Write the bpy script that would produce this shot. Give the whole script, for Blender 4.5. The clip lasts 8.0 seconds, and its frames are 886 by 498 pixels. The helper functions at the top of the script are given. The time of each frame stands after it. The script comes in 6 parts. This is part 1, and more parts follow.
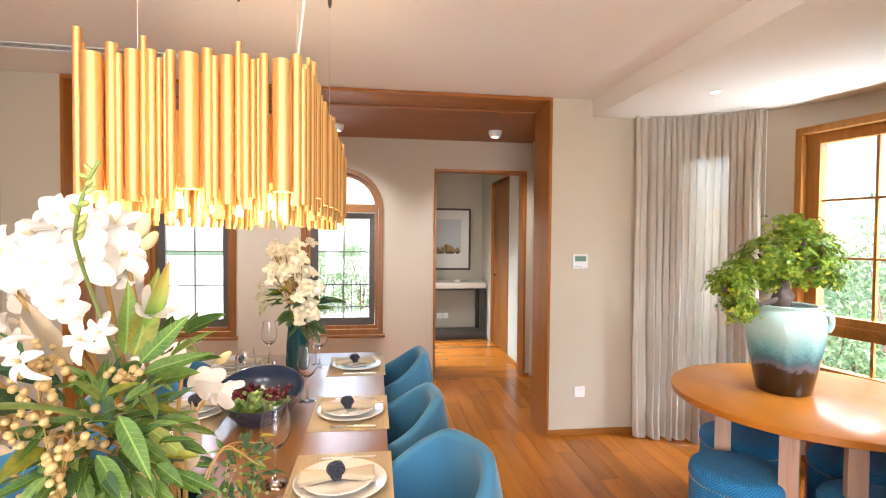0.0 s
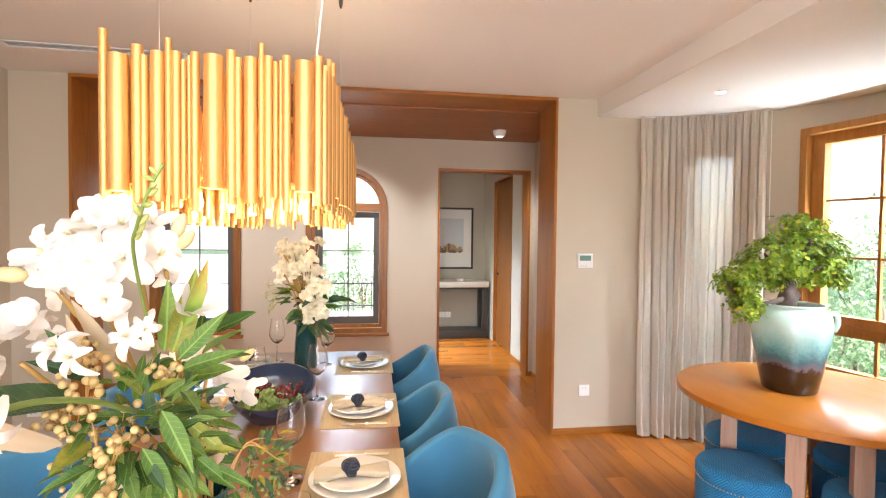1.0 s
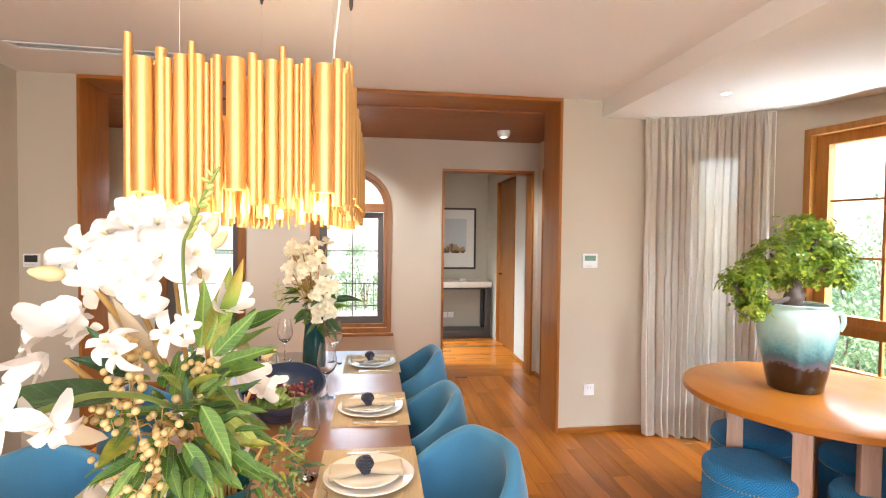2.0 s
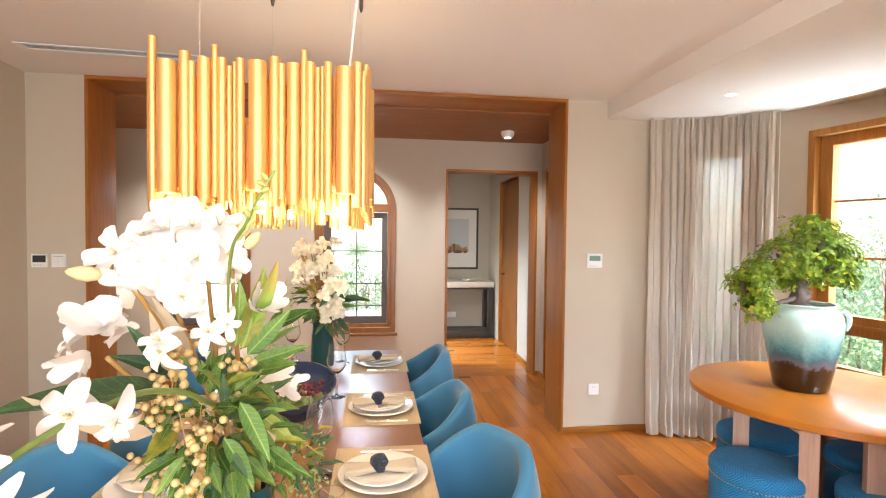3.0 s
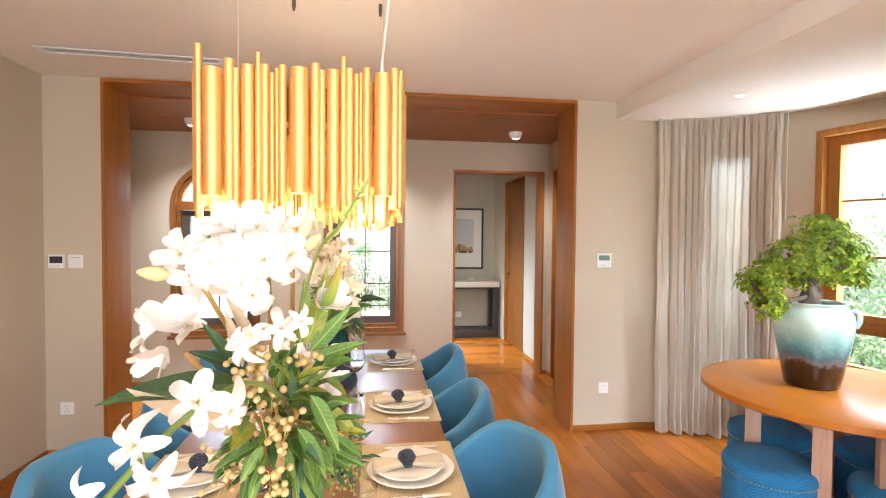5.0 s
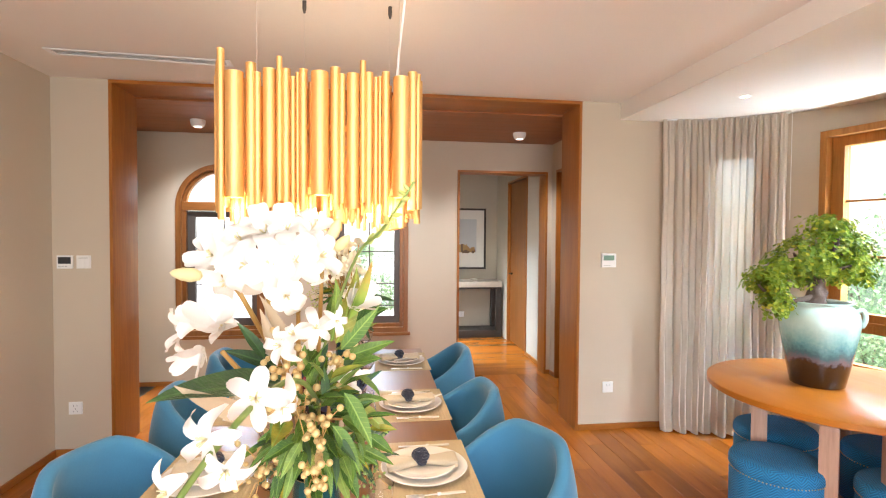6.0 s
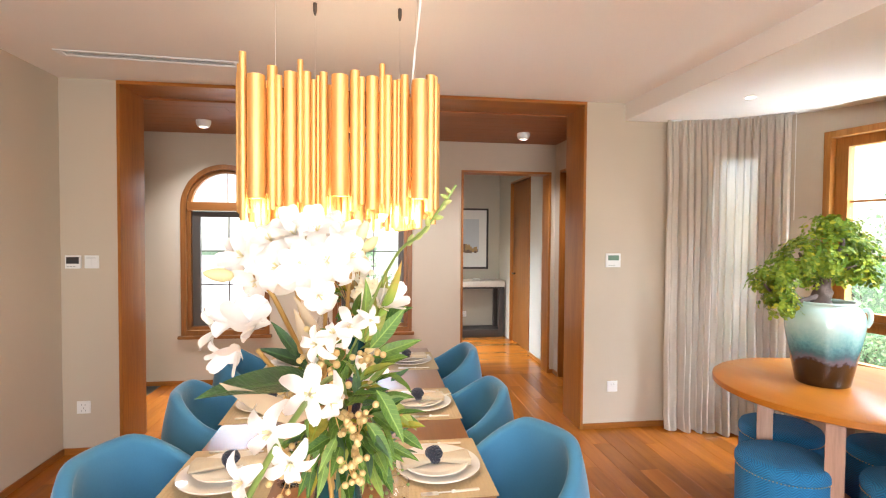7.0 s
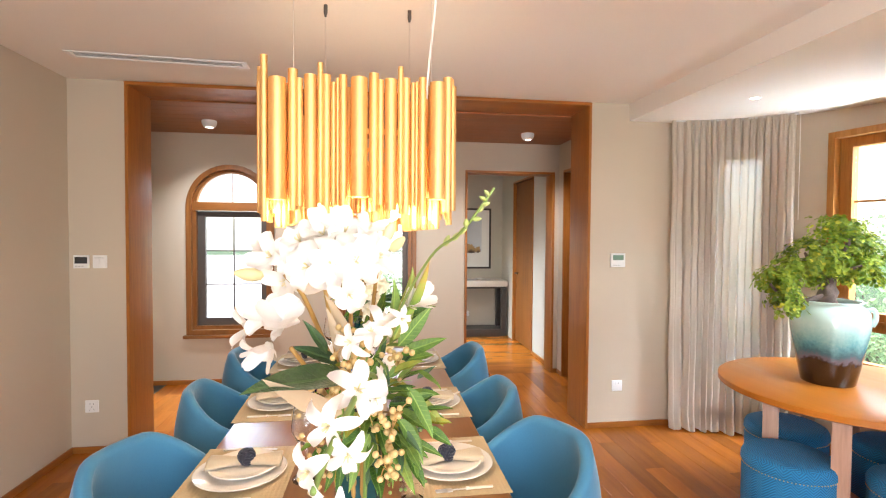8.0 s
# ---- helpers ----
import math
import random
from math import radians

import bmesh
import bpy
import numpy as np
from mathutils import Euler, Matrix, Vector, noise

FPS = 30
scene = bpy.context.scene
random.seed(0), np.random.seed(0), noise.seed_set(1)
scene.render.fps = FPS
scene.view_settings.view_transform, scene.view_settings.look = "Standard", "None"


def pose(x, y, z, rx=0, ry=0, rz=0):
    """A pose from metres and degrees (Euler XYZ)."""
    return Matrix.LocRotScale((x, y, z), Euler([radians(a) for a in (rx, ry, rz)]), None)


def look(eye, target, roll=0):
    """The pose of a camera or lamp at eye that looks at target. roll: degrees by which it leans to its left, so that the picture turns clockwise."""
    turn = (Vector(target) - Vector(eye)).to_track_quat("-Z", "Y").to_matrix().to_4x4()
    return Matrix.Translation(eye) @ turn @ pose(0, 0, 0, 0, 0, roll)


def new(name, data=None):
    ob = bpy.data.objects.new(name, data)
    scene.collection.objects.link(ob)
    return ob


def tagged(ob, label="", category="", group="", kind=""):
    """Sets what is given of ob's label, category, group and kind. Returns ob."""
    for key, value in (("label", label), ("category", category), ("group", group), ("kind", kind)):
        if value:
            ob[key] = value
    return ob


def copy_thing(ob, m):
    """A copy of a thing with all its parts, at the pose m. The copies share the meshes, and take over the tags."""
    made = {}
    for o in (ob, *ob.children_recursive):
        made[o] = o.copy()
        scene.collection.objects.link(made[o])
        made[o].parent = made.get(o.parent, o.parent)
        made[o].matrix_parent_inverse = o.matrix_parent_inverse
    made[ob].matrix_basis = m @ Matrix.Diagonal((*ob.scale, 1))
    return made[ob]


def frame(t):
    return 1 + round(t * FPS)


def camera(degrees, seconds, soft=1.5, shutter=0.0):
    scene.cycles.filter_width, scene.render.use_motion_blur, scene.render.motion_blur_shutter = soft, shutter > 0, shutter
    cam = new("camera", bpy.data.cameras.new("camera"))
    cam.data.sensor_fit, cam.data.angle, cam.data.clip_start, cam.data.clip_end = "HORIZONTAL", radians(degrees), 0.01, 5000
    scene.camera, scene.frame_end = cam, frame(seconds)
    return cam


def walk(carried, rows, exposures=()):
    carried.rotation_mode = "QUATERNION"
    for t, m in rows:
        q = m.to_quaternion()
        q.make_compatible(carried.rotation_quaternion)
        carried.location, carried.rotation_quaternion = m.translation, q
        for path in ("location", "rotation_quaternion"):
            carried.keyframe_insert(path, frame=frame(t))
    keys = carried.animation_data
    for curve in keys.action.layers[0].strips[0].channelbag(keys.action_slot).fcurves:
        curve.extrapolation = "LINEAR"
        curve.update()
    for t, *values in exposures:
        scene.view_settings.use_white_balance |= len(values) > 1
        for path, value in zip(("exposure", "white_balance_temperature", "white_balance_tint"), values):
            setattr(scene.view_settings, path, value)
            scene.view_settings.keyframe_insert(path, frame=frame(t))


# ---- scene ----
cam = camera(83.7, 8.0, 1.15)
PATH = [
    (0, (0.116, 0.36, 1.537), (0.388, 2.341, 1.485), 0.5),
    (0.5, (0.093, 0.354, 1.537), (0.365, 2.335, 1.484), 0.5),
    (1, (0.069, 0.35, 1.538), (0.342, 2.33, 1.482), 0.6),
    (1.5, (0.048, 0.343, 1.537), (0.32, 2.323, 1.482), 0.6),
    (3, (-0.021, 0.327, 1.538), (0.253, 2.307, 1.483), 0.6),
    (3.5, (-0.044, 0.32, 1.539), (0.231, 2.3, 1.483), 0.5),
    (4, (-0.068, 0.315, 1.539), (0.208, 2.295, 1.485), 0.5),
    (4.5, (-0.089, 0.308, 1.539), (0.186, 2.289, 1.484), 0.5),
    (6, (-0.157, 0.29, 1.541), (0.118, 2.27, 1.486), 0.4),
    (6.5, (-0.181, 0.284, 1.543), (0.095, 2.265, 1.487), 0.4),
    (7, (-0.204, 0.278, 1.543), (0.072, 2.258, 1.487), 0.4),
    (7.5, (-0.226, 0.272, 1.543), (0.049, 2.252, 1.486), 0.4),
    (8, (-0.25, 0.266, 1.544), (0.026, 2.246, 1.487), 0.4),
]
EXPOSURE = 2.1
walk(cam, [(t, look(e, g, r)) for t, e, g, r in PATH], [(0, EXPOSURE, 6250, 11), (8, EXPOSURE, 6250, 11)])

# ---------------------------------------------------------------- light
world = bpy.data.worlds.new("world")
scene.world = world
world.use_nodes = True
wn = world.node_tree.nodes
sky = wn.new("ShaderNodeTexSky")
sky.sky_type, sky.sun_disc = "NISHITA", False
sky.sun_elevation, sky.sun_rotation = radians(48), radians(120)
wn["Background"].inputs[1].default_value = 0.15
world.node_tree.links.new(sky.outputs[0], wn["Background"].inputs[0])


def lamp(name, kind, m, energy, colour, size=(1, 1), angle=0.5):
    data = bpy.data.lights.new(name, kind)
    data.energy, data.color = energy, colour
    if kind == "AREA":
        data.shape, data.size, data.size_y = "RECTANGLE", size[0], size[1]
    elif kind == "SUN":
        data.angle = radians(angle)
    else:
        data.shadow_soft_size = size[0]
    if kind == "SPOT":
        data.spot_size, data.spot_blend = radians(angle), 1.0
    ob = new(name, data)
    ob.matrix_world = m
    return ob


# the sun stands behind the house on the garden's far side, high
lamp("sun", "SUN", look((-4, -10, 12), (0, 0, 0)), 5.0, (1.0, 0.94, 0.86))
DAY = (0.80, 0.91, 1.0)
# daylight that stands in the opening of the big window behind the walk
lamp("daylight_garden_window", "AREA", look((0.2, -1.72, 1.35), (0.65, 3, 2.25)), 38, (0.97, 0.96, 0.97), (2.6, 2.0))
# area lamps that stand in for sky light outside the bay's windows and the arched windows
lamp("daylight_bay_middle", "AREA", look((4.1, 3.0, 3.1), (2.6, 2.8, 1.0)), 70, DAY, (1.3, 1.3))
# added upward lamp below the sill, brightens the bay ceiling like ground bounce
lamp("daylight_bay_low", "AREA", look((3.62, 2.75, 0.15), (2.3, 2.75, 2.46)), 85, DAY, (1.4, 0.9))
lamp("daylight_bay_high", "AREA", look((4.2, 2.1, 3.3), (2.35, 3.3, 0.1)), 150, DAY, (1.4, 0.8))
lamp("daylight_bay_curtain", "AREA", look((3.95, 4.75, 2.9), (2.65, 3.75, 1.2)), 45, DAY, (1.2, 1.0))
# fill lamp added outside the unseen, assumed window to brighten curtain and stools
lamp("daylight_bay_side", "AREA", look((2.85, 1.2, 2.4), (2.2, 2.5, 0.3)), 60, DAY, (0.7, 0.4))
lamp("daylight_arch_a", "AREA", look((-1.7, 6.75, 2.9), (-1.7, 4.7, 0.6)), 120, DAY, (1.2, 1.0))
lamp("daylight_arch_b", "AREA", look((-0.2, 6.75, 2.9), (-0.2, 4.7, 0.6)), 120, DAY, (1.2, 1.0))

# ---------------------------------------------------------------- materials


def nodes_of(name):
    m = bpy.data.materials.new(name)
    m.use_nodes = True
    return m, m.node_tree.nodes, m.node_tree.links, m.node_tree.nodes["Principled BSDF"]


def coords(n, l, scale=(1, 1, 1), rot=(0, 0, 0), space="Object"):
    t = n.new("ShaderNodeTexCoord")
    mp = n.new("ShaderNodeMapping")
    mp.inputs["Scale"].default_value = scale
    mp.inputs["Rotation"].default_value = rot
    l.new(t.outputs[space], mp.inputs["Vector"])
    return mp.outputs[0]


def ramp(n, l, fac, stops):
    r = n.new("ShaderNodeValToRGB")
    while len(r.color_ramp.elements) < len(stops):
        r.color_ramp.elements.new(0.5)
    for e, (p, c) in zip(r.color_ramp.elements, stops):
        e.position, e.color = p, (*c, 1)
    l.new(fac, r.inputs[0])
    return r.outputs[0]


def noise_tex(n, l, vec, scale, detail=4, rough=0.55, distort=0.0):
    t = n.new("ShaderNodeTexNoise")
    t.inputs["Scale"].default_value, t.inputs["Detail"].default_value = scale, detail
    t.inputs["Roughness"].default_value, t.inputs["Distortion"].default_value = rough, distort
    l.new(vec, t.inputs["Vector"])
    return t.outputs[0]


def mixc(n, l, fac, a, b, blend="MIX"):
    x = n.new("ShaderNodeMix")
    x.data_type, x.blend_type = "RGBA", blend
    for sock, v in ((x.inputs[0], fac), (x.inputs[6], a), (x.inputs[7], b)):
        if isinstance(v, (int, float)):
            sock.default_value = v
        elif isinstance(v, tuple):
            sock.default_value = (*v, 1)
        else:
            l.new(v, sock)
    return x.outputs[2]


def bump(n, l, b, height, strength, dist=0.01):
    k = n.new("ShaderNodeBump")
    k.inputs["Strength"].default_value, k.inputs["Distance"].default_value = strength, dist
    l.new(height, k.inputs["Height"])
    l.new(k.outputs[0], b.inputs["Normal"])


def scaled(c, f):
    return tuple(min(1.0, v * f) for v in c)


def plain(name, colour, rough=0.5, metal=0.0, var=0.12, scale=8.0, fine=90.0, relief=0.05, coat=0.0, ior=1.5, sheen=0.0):
    """A surface with large soft stains and a fine grain."""
    m, n, l, b = nodes_of(name)
    v = coords(n, l)
    big, small = noise_tex(n, l, v, scale), noise_tex(n, l, v, fine, 3)
    c = mixc(n, l, big, scaled(colour, 1 - var), scaled(colour, 1 + var))
    c = mixc(n, l, small, scaled(colour, 0.94), c, "MIX")
    l.new(c, b.inputs["Base Color"])
    r = n.new("ShaderNodeMapRange")
    r.inputs[3].default_value, r.inputs[4].default_value = max(0.02, rough * 0.85), min(1, rough * 1.15)
    l.new(big, r.inputs[0])
    l.new(r.outputs[0], b.inputs["Roughness"])
    b.inputs["Metallic"].default_value, b.inputs["IOR"].default_value = metal, ior
    b.inputs["Coat Weight"].default_value = coat
    b.inputs["Coat Roughness"].default_value = 0.12
    b.inputs["Sheen Weight"].default_value = sheen
    if relief:
        bump(n, l, b, small, relief, 0.004)
    return m


def wood(name, dark, light, axis=2, rough=0.4, grain=1.0, per_piece=0.0, coat=0.0, relief=0.08, fine_mix=0.32, spec=0.5):
    """Wood with long grain along one axis; per_piece shifts tone from board to board."""
    m, n, l, b = nodes_of(name)
    s = [14.0 * grain] * 3
    s[axis] = 0.9 * grain
    v = coords(n, l, tuple(s))
    info = n.new("ShaderNodeObjectInfo")
    off = n.new("ShaderNodeVectorMath")
    off.operation = "MULTIPLY_ADD"
    off.inputs[1].default_value = (1, 1, 1)
    l.new(v, off.inputs[0])
    sc = n.new("ShaderNodeVectorMath")
    sc.operation = "SCALE"
    sc.inputs[0].default_value = (37.0, 19.0, 53.0)
    l.new(info.outputs["Random"], sc.inputs["Scale"])
    l.new(sc.outputs[0], off.inputs[2])
    v = off.outputs[0]
    wide, fine = noise_tex(n, l, v, 1.0, 5, 0.6, 0.9), noise_tex(n, l, v, 6.0, 4, 0.7, 0.4)
    mid = tuple((a + c) / 2 for a, c in zip(dark, light))
    c = ramp(n, l, wide, [(0.28, dark), (0.52, mid), (0.75, light)])
    c2 = ramp(n, l, fine, [(0.35, scaled(dark, 0.75)), (0.6, light)])
    c = mixc(n, l, fine_mix, c, c2)
    if per_piece:
        tone = n.new("ShaderNodeMapRange")
        tone.inputs[3].default_value, tone.inputs[4].default_value = 1 - per_piece, 1 + per_piece
        l.new(info.outputs["Random"], tone.inputs[0])
        hs = n.new("ShaderNodeHueSaturation")
        l.new(tone.outputs[0], hs.inputs["Value"])
        l.new(c, hs.inputs["Color"])
        c = hs.outputs[0]
    l.new(c, b.inputs["Base Color"])
    r = n.new("ShaderNodeMapRange")
    r.inputs[3].default_value, r.inputs[4].default_value = rough * 0.8, rough * 1.25
    l.new(fine, r.inputs[0])
    l.new(r.outputs[0], b.inputs["Roughness"])
    b.inputs["Coat Weight"].default_value = coat
    b.inputs["Coat Roughness"].default_value = 0.15
    b.inputs["Specular IOR Level"].default_value = spec
    bump(n, l, b, fine, relief, 0.003)
    return m


def fabric(name, colour, pattern="weave", size=260.0, rough=0.9, sheen=0.3, relief=0.3, var=0.15, through_light=0.0):
    m, n, l, b = nodes_of(name)
    v = coords(n, l)
    big = noise_tex(n, l, v, 5.0)
    c = mixc(n, l, big, scaled(colour, 1 - var), scaled(colour, 1 + var))
    thread = noise_tex(n, l, v, size, 2)
    c = mixc(n, l, thread, scaled(colour, 0.7), c)
    l.new(c, b.inputs["Base Color"])
    b.inputs["Roughness"].default_value = rough
    b.inputs["Sheen Weight"].default_value = sheen
    b.inputs["Sheen Roughness"].default_value = 0.4
    bump(n, l, b, thread, relief, 0.002)
    if through_light:
        tr = n.new("ShaderNodeBsdfTranslucent")
        l.new(c, tr.inputs[0])
        clear = n.new("ShaderNodeBsdfTransparent")
        mx, mx2 = n.new("ShaderNodeMixShader"), n.new("ShaderNodeMixShader")
        mx.inputs[0].default_value = through_light
        l.new(b.outputs[0], mx.inputs[1])
        l.new(tr.outputs[0], mx.inputs[2])
        mx2.inputs[0].default_value = 0.08
        l.new(mx.outputs[0], mx2.inputs[1])
        l.new(clear.outputs[0], mx2.inputs[2])
        l.new(mx2.outputs[0], n["Material Output"].inputs[0])
    return m


def glow(name, colour, strength):
    m, n, l, b = nodes_of(name)
    b.inputs["Base Color"].default_value = (*colour, 1)
    b.inputs["Emission Color"].default_value = (*colour, 1)
    b.inputs["Emission Strength"].default_value = strength
    return m


def clear_glass(name, tint=(1, 1, 1), rough=0.0):
    m, n, l, b = nodes_of(name)
    b.inputs["Base Color"].default_value = (*tint, 1)
    b.inputs["Transmission Weight"].default_value = 1.0
    b.inputs["Roughness"].default_value = rough
    b.inputs["IOR"].default_value = 1.45
    return m


def pane_glass(name):
    """A thin pane: clear, with a faint gloss."""
    m, n, l, b = nodes_of(name)
    tr = n.new("ShaderNodeBsdfTransparent")
    gl = n.new("ShaderNodeBsdfGlossy")
    gl.inputs["Roughness"].default_value = 0.02
    mx = n.new("ShaderNodeMixShader")
    mx.inputs[0].default_value = 0.06
    l.new(tr.outputs[0], mx.inputs[1])
    l.new(gl.outputs[0], mx.inputs[2])
    l.new(mx.outputs[0], n["Material Output"].inputs[0])
    return m


def leafy(name, a, b_, c=None, rough=0.45, trans=0.25, veins=True, mid=0.88, end=0.985, rib=False):
    """Leaves or petals: tone changes from leaf to leaf and along each one, a little light comes through."""
    m, n, l, b = nodes_of(name)
    geo = n.new("ShaderNodeNewGeometry")
    stops = [(0.0, a), (mid, b_)] + ([(end, c)] if c else [])
    info = n.new("ShaderNodeObjectInfo")
    add = n.new("ShaderNodeMath")
    add.operation = "ADD"
    l.new(geo.outputs["Random Per Island"], add.inputs[0])
    l.new(info.outputs["Random"], add.inputs[1])
    fr = n.new("ShaderNodeMath")
    fr.operation = "FRACT"
    l.new(add.outputs[0], fr.inputs[0])
    col = ramp(n, l, fr.outputs[0], stops)
    v = coords(n, l)
    sp = noise_tex(n, l, v, 45.0, 3)
    col = mixc(n, l, sp, col, mixc(n, l, 0.35, col, b_))
    if rib:
        # blotches, a pale midrib and slanting side veins; a leaf runs along x
        blotch = noise_tex(n, l, v, 3.5, 4)
        col = mixc(n, l, ramp(n, l, blotch, [(0.40, (0, 0, 0)), (0.70, (0.55, 0.55, 0.55))]), col, scaled(a, 0.8))
        sep = n.new("ShaderNodeSeparateXYZ")
        l.new(v, sep.inputs[0])

        def math_node(op, *vals):
            k = n.new("ShaderNodeMath")
            k.operation = op
            for sock, x in zip(k.inputs, vals):
                if isinstance(x, (int, float)):
                    sock.default_value = x
                else:
                    l.new(x, sock)
            return k.outputs[0]

        off = math_node("ABSOLUTE", sep.outputs[1])
        side = math_node("PINGPONG", math_node("SUBTRACT", sep.outputs[0], math_node("MULTIPLY", off, 0.9)), 0.045)
        line = math_node("LESS_THAN", side, 0.005)
        mid_line = math_node("LESS_THAN", off, 0.012)
        vein = math_node("MAXIMUM", math_node("MULTIPLY", line, 0.3), math_node("MULTIPLY", mid_line, 0.6))
        col = mixc(n, l, vein, col, scaled(b_, 1.5))
        sp = math_node("SUBTRACT", sp, vein)
    l.new(col, b.inputs["Base Color"])
    b.inputs["Roughness"].default_value = rough
    tr = n.new("ShaderNodeBsdfTranslucent")
    l.new(col, tr.inputs[0])
    mx = n.new("ShaderNodeMixShader")
    mx.inputs[0].default_value = trans
    l.new(b.outputs[0], mx.inputs[1])
    l.new(tr.outputs[0], mx.inputs[2])
    l.new(mx.outputs[0], n["Material Output"].inputs[0])
    if veins:
        bump(n, l, b, sp, 0.35 if rib else 0.15, 0.01 if rib else 0.002)
    return m


def tipped_leaf(name, low, tip):
    """A leaf that turns from green at its stalk to orange red at its tip."""
    m, n, l, b = nodes_of(name)
    t = n.new("ShaderNodeTexCoord")
    sep = n.new("ShaderNodeSeparateXYZ")
    l.new(t.outputs["Object"], sep.inputs[0])
    c = ramp(n, l, sep.outputs[0], [(0.25, low), (0.6, tuple((a + c) / 2 for a, c in zip(low, tip))), (0.9, tip)])
    spots = noise_tex(n, l, t.outputs["Object"], 14.0, 3)
    c = mixc(n, l, spots, c, scaled(low, 1.2))
    l.new(c, b.inputs["Base Color"])
    b.inputs["Roughness"].default_value = 0.35
    bump(n, l, b, spots, 0.15, 0.01)
    return m


def herringbone(name, colour):
    """Woven zigzag upholstery: bands of slanted ribs that turn at each band."""
    m, n, l, b = nodes_of(name)
    t = n.new("ShaderNodeTexCoord")
    sep = n.new("ShaderNodeSeparateXYZ")
    l.new(t.outputs["UV"], sep.inputs[0])

    def math(op, x, y=None, z=None):
        k = n.new("ShaderNodeMath")
        k.operation = op
        for sock, v in zip(k.inputs, (x, y, z)):
            if isinstance(v, (int, float)):
                sock.default_value = v
            elif v is not None:
                l.new(v, sock)
        return k.outputs[0]

    zig = math("PINGPONG", sep.outputs[0], 0.030)
    run = math("ADD", sep.outputs[1], math("MULTIPLY", zig, 0.9))
    rib = math("PINGPONG", run, 0.0065)
    rib = math("DIVIDE", rib, 0.0065)
    soft = noise_tex(n, l, t.outputs["Object"], 6.0)
    c = mixc(n, l, rib, scaled(colour, 0.35), scaled(colour, 1.45))
    c = mixc(n, l, mixc(n, l, soft, (0.0, 0.0, 0.0), (0.3, 0.3, 0.3)), c, colour)
    l.new(c, b.inputs["Base Color"])
    b.inputs["Roughness"].default_value = 0.75
    b.inputs["Sheen Weight"].default_value = 0.05
    bump(n, l, b, rib, 0.8, 0.003)
    return m


def glazed_vase(name):
    """Pale celadon glaze that runs through turquoise into dark brown clay at the foot."""
    m, n, l, b = nodes_of(name)
    t = n.new("ShaderNodeTexCoord")
    sep = n.new("ShaderNodeSeparateXYZ")
    l.new(t.outputs["Object"], sep.inputs[0])
    runs = noise_tex(n, l, coords(n, l, (5, 5, 2)), 1.0, 5, 0.6, 0.5)
    fleck = noise_tex(n, l, coords(n, l), 60.0, 3)
    k = n.new("ShaderNodeMath")
    k.operation = "MULTIPLY_ADD"
    k.inputs[1].default_value = 0.15
    l.new(runs, k.inputs[0])
    l.new(sep.outputs[2], k.inputs[2])
    k2 = n.new("ShaderNodeMath")
    k2.operation = "MULTIPLY_ADD"
    k2.inputs[1].default_value = 0.05
    l.new(fleck, k2.inputs[0])
    l.new(k.outputs[0], k2.inputs[2])
    c = ramp(n, l, k2.outputs[0], [(0.17, (0.018, 0.008, 0.005)), (0.226, (0.032, 0.017, 0.013)), (0.243, (0.12, 0.12, 0.15)), (0.275, (0.05, 0.14, 0.17)),
                                   (0.315, (0.11, 0.30, 0.32)), (0.365, (0.28, 0.50, 0.48)), (0.42, (0.47, 0.66, 0.60)), (0.52, (0.56, 0.72, 0.65))])
    l.new(c, b.inputs["Base Color"])
    b.inputs["Roughness"].default_value = 0.12
    b.inputs["Coat Weight"].default_value = 0.6
    b.inputs["Coat Roughness"].default_value = 0.04
    bump(n, l, b, fleck, 0.03, 0.003)
    return m


PLASTER = plain("plaster", (0.54, 0.463, 0.358), 0.85, var=0.07, scale=2.2, fine=220.0, relief=0.14)
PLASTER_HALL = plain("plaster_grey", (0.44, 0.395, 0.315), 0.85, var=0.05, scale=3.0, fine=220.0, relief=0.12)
PAINT = plain("ceiling_paint", (0.81, 0.765, 0.70), 0.9, var=0.03, scale=2.0, fine=180.0, relief=0.05)
TEAK = wood("teak_trim", (0.25, 0.082, 0.014), (0.40, 0.150, 0.028), 2, 0.36, 0.8, 0.05, spec=0.3)
TEAK_X = wood("teak_trim_across", (0.25, 0.082, 0.014), (0.40, 0.150, 0.028), 0, 0.36, 0.8, 0.05, spec=0.3)
TEAK_Y = wood("teak_trim_along", (0.25, 0.082, 0.014), (0.40, 0.150, 0.028), 1, 0.36, 0.8, 0.05, spec=0.3)
BOARD = wood("floor_board", (0.24, 0.066, 0.007), (0.42, 0.133, 0.013), 1, 0.24, 0.55, 0.22, coat=0.08, relief=0.03, fine_mix=0.16, spec=0.35)
BOARD_X = wood("floor_board_across", (0.24, 0.068, 0.007), (0.44, 0.140, 0.014), 0, 0.22, 0.5, 0.13, coat=0.12, relief=0.03, fine_mix=0.16, spec=0.4)
CEIL_BOARD = wood("ceiling_board", (0.22, 0.075, 0.020), (0.34, 0.13, 0.040), 0, 0.42, 0.8, 0.0, spec=0.35)
WALNUT = wood("walnut_top", (0.15, 0.060, 0.017), (0.23, 0.105, 0.031), 1, 0.30, 0.6, 0.06, coat=0.0, relief=0.01, fine_mix=0.10, spec=0.40)
CHERRY = wood("cherry_top", (0.40, 0.128, 0.012), (0.50, 0.178, 0.022), 1, 0.30, 0.2, 0.0, coat=0.08, relief=0.0, fine_mix=0.12, spec=0.4)
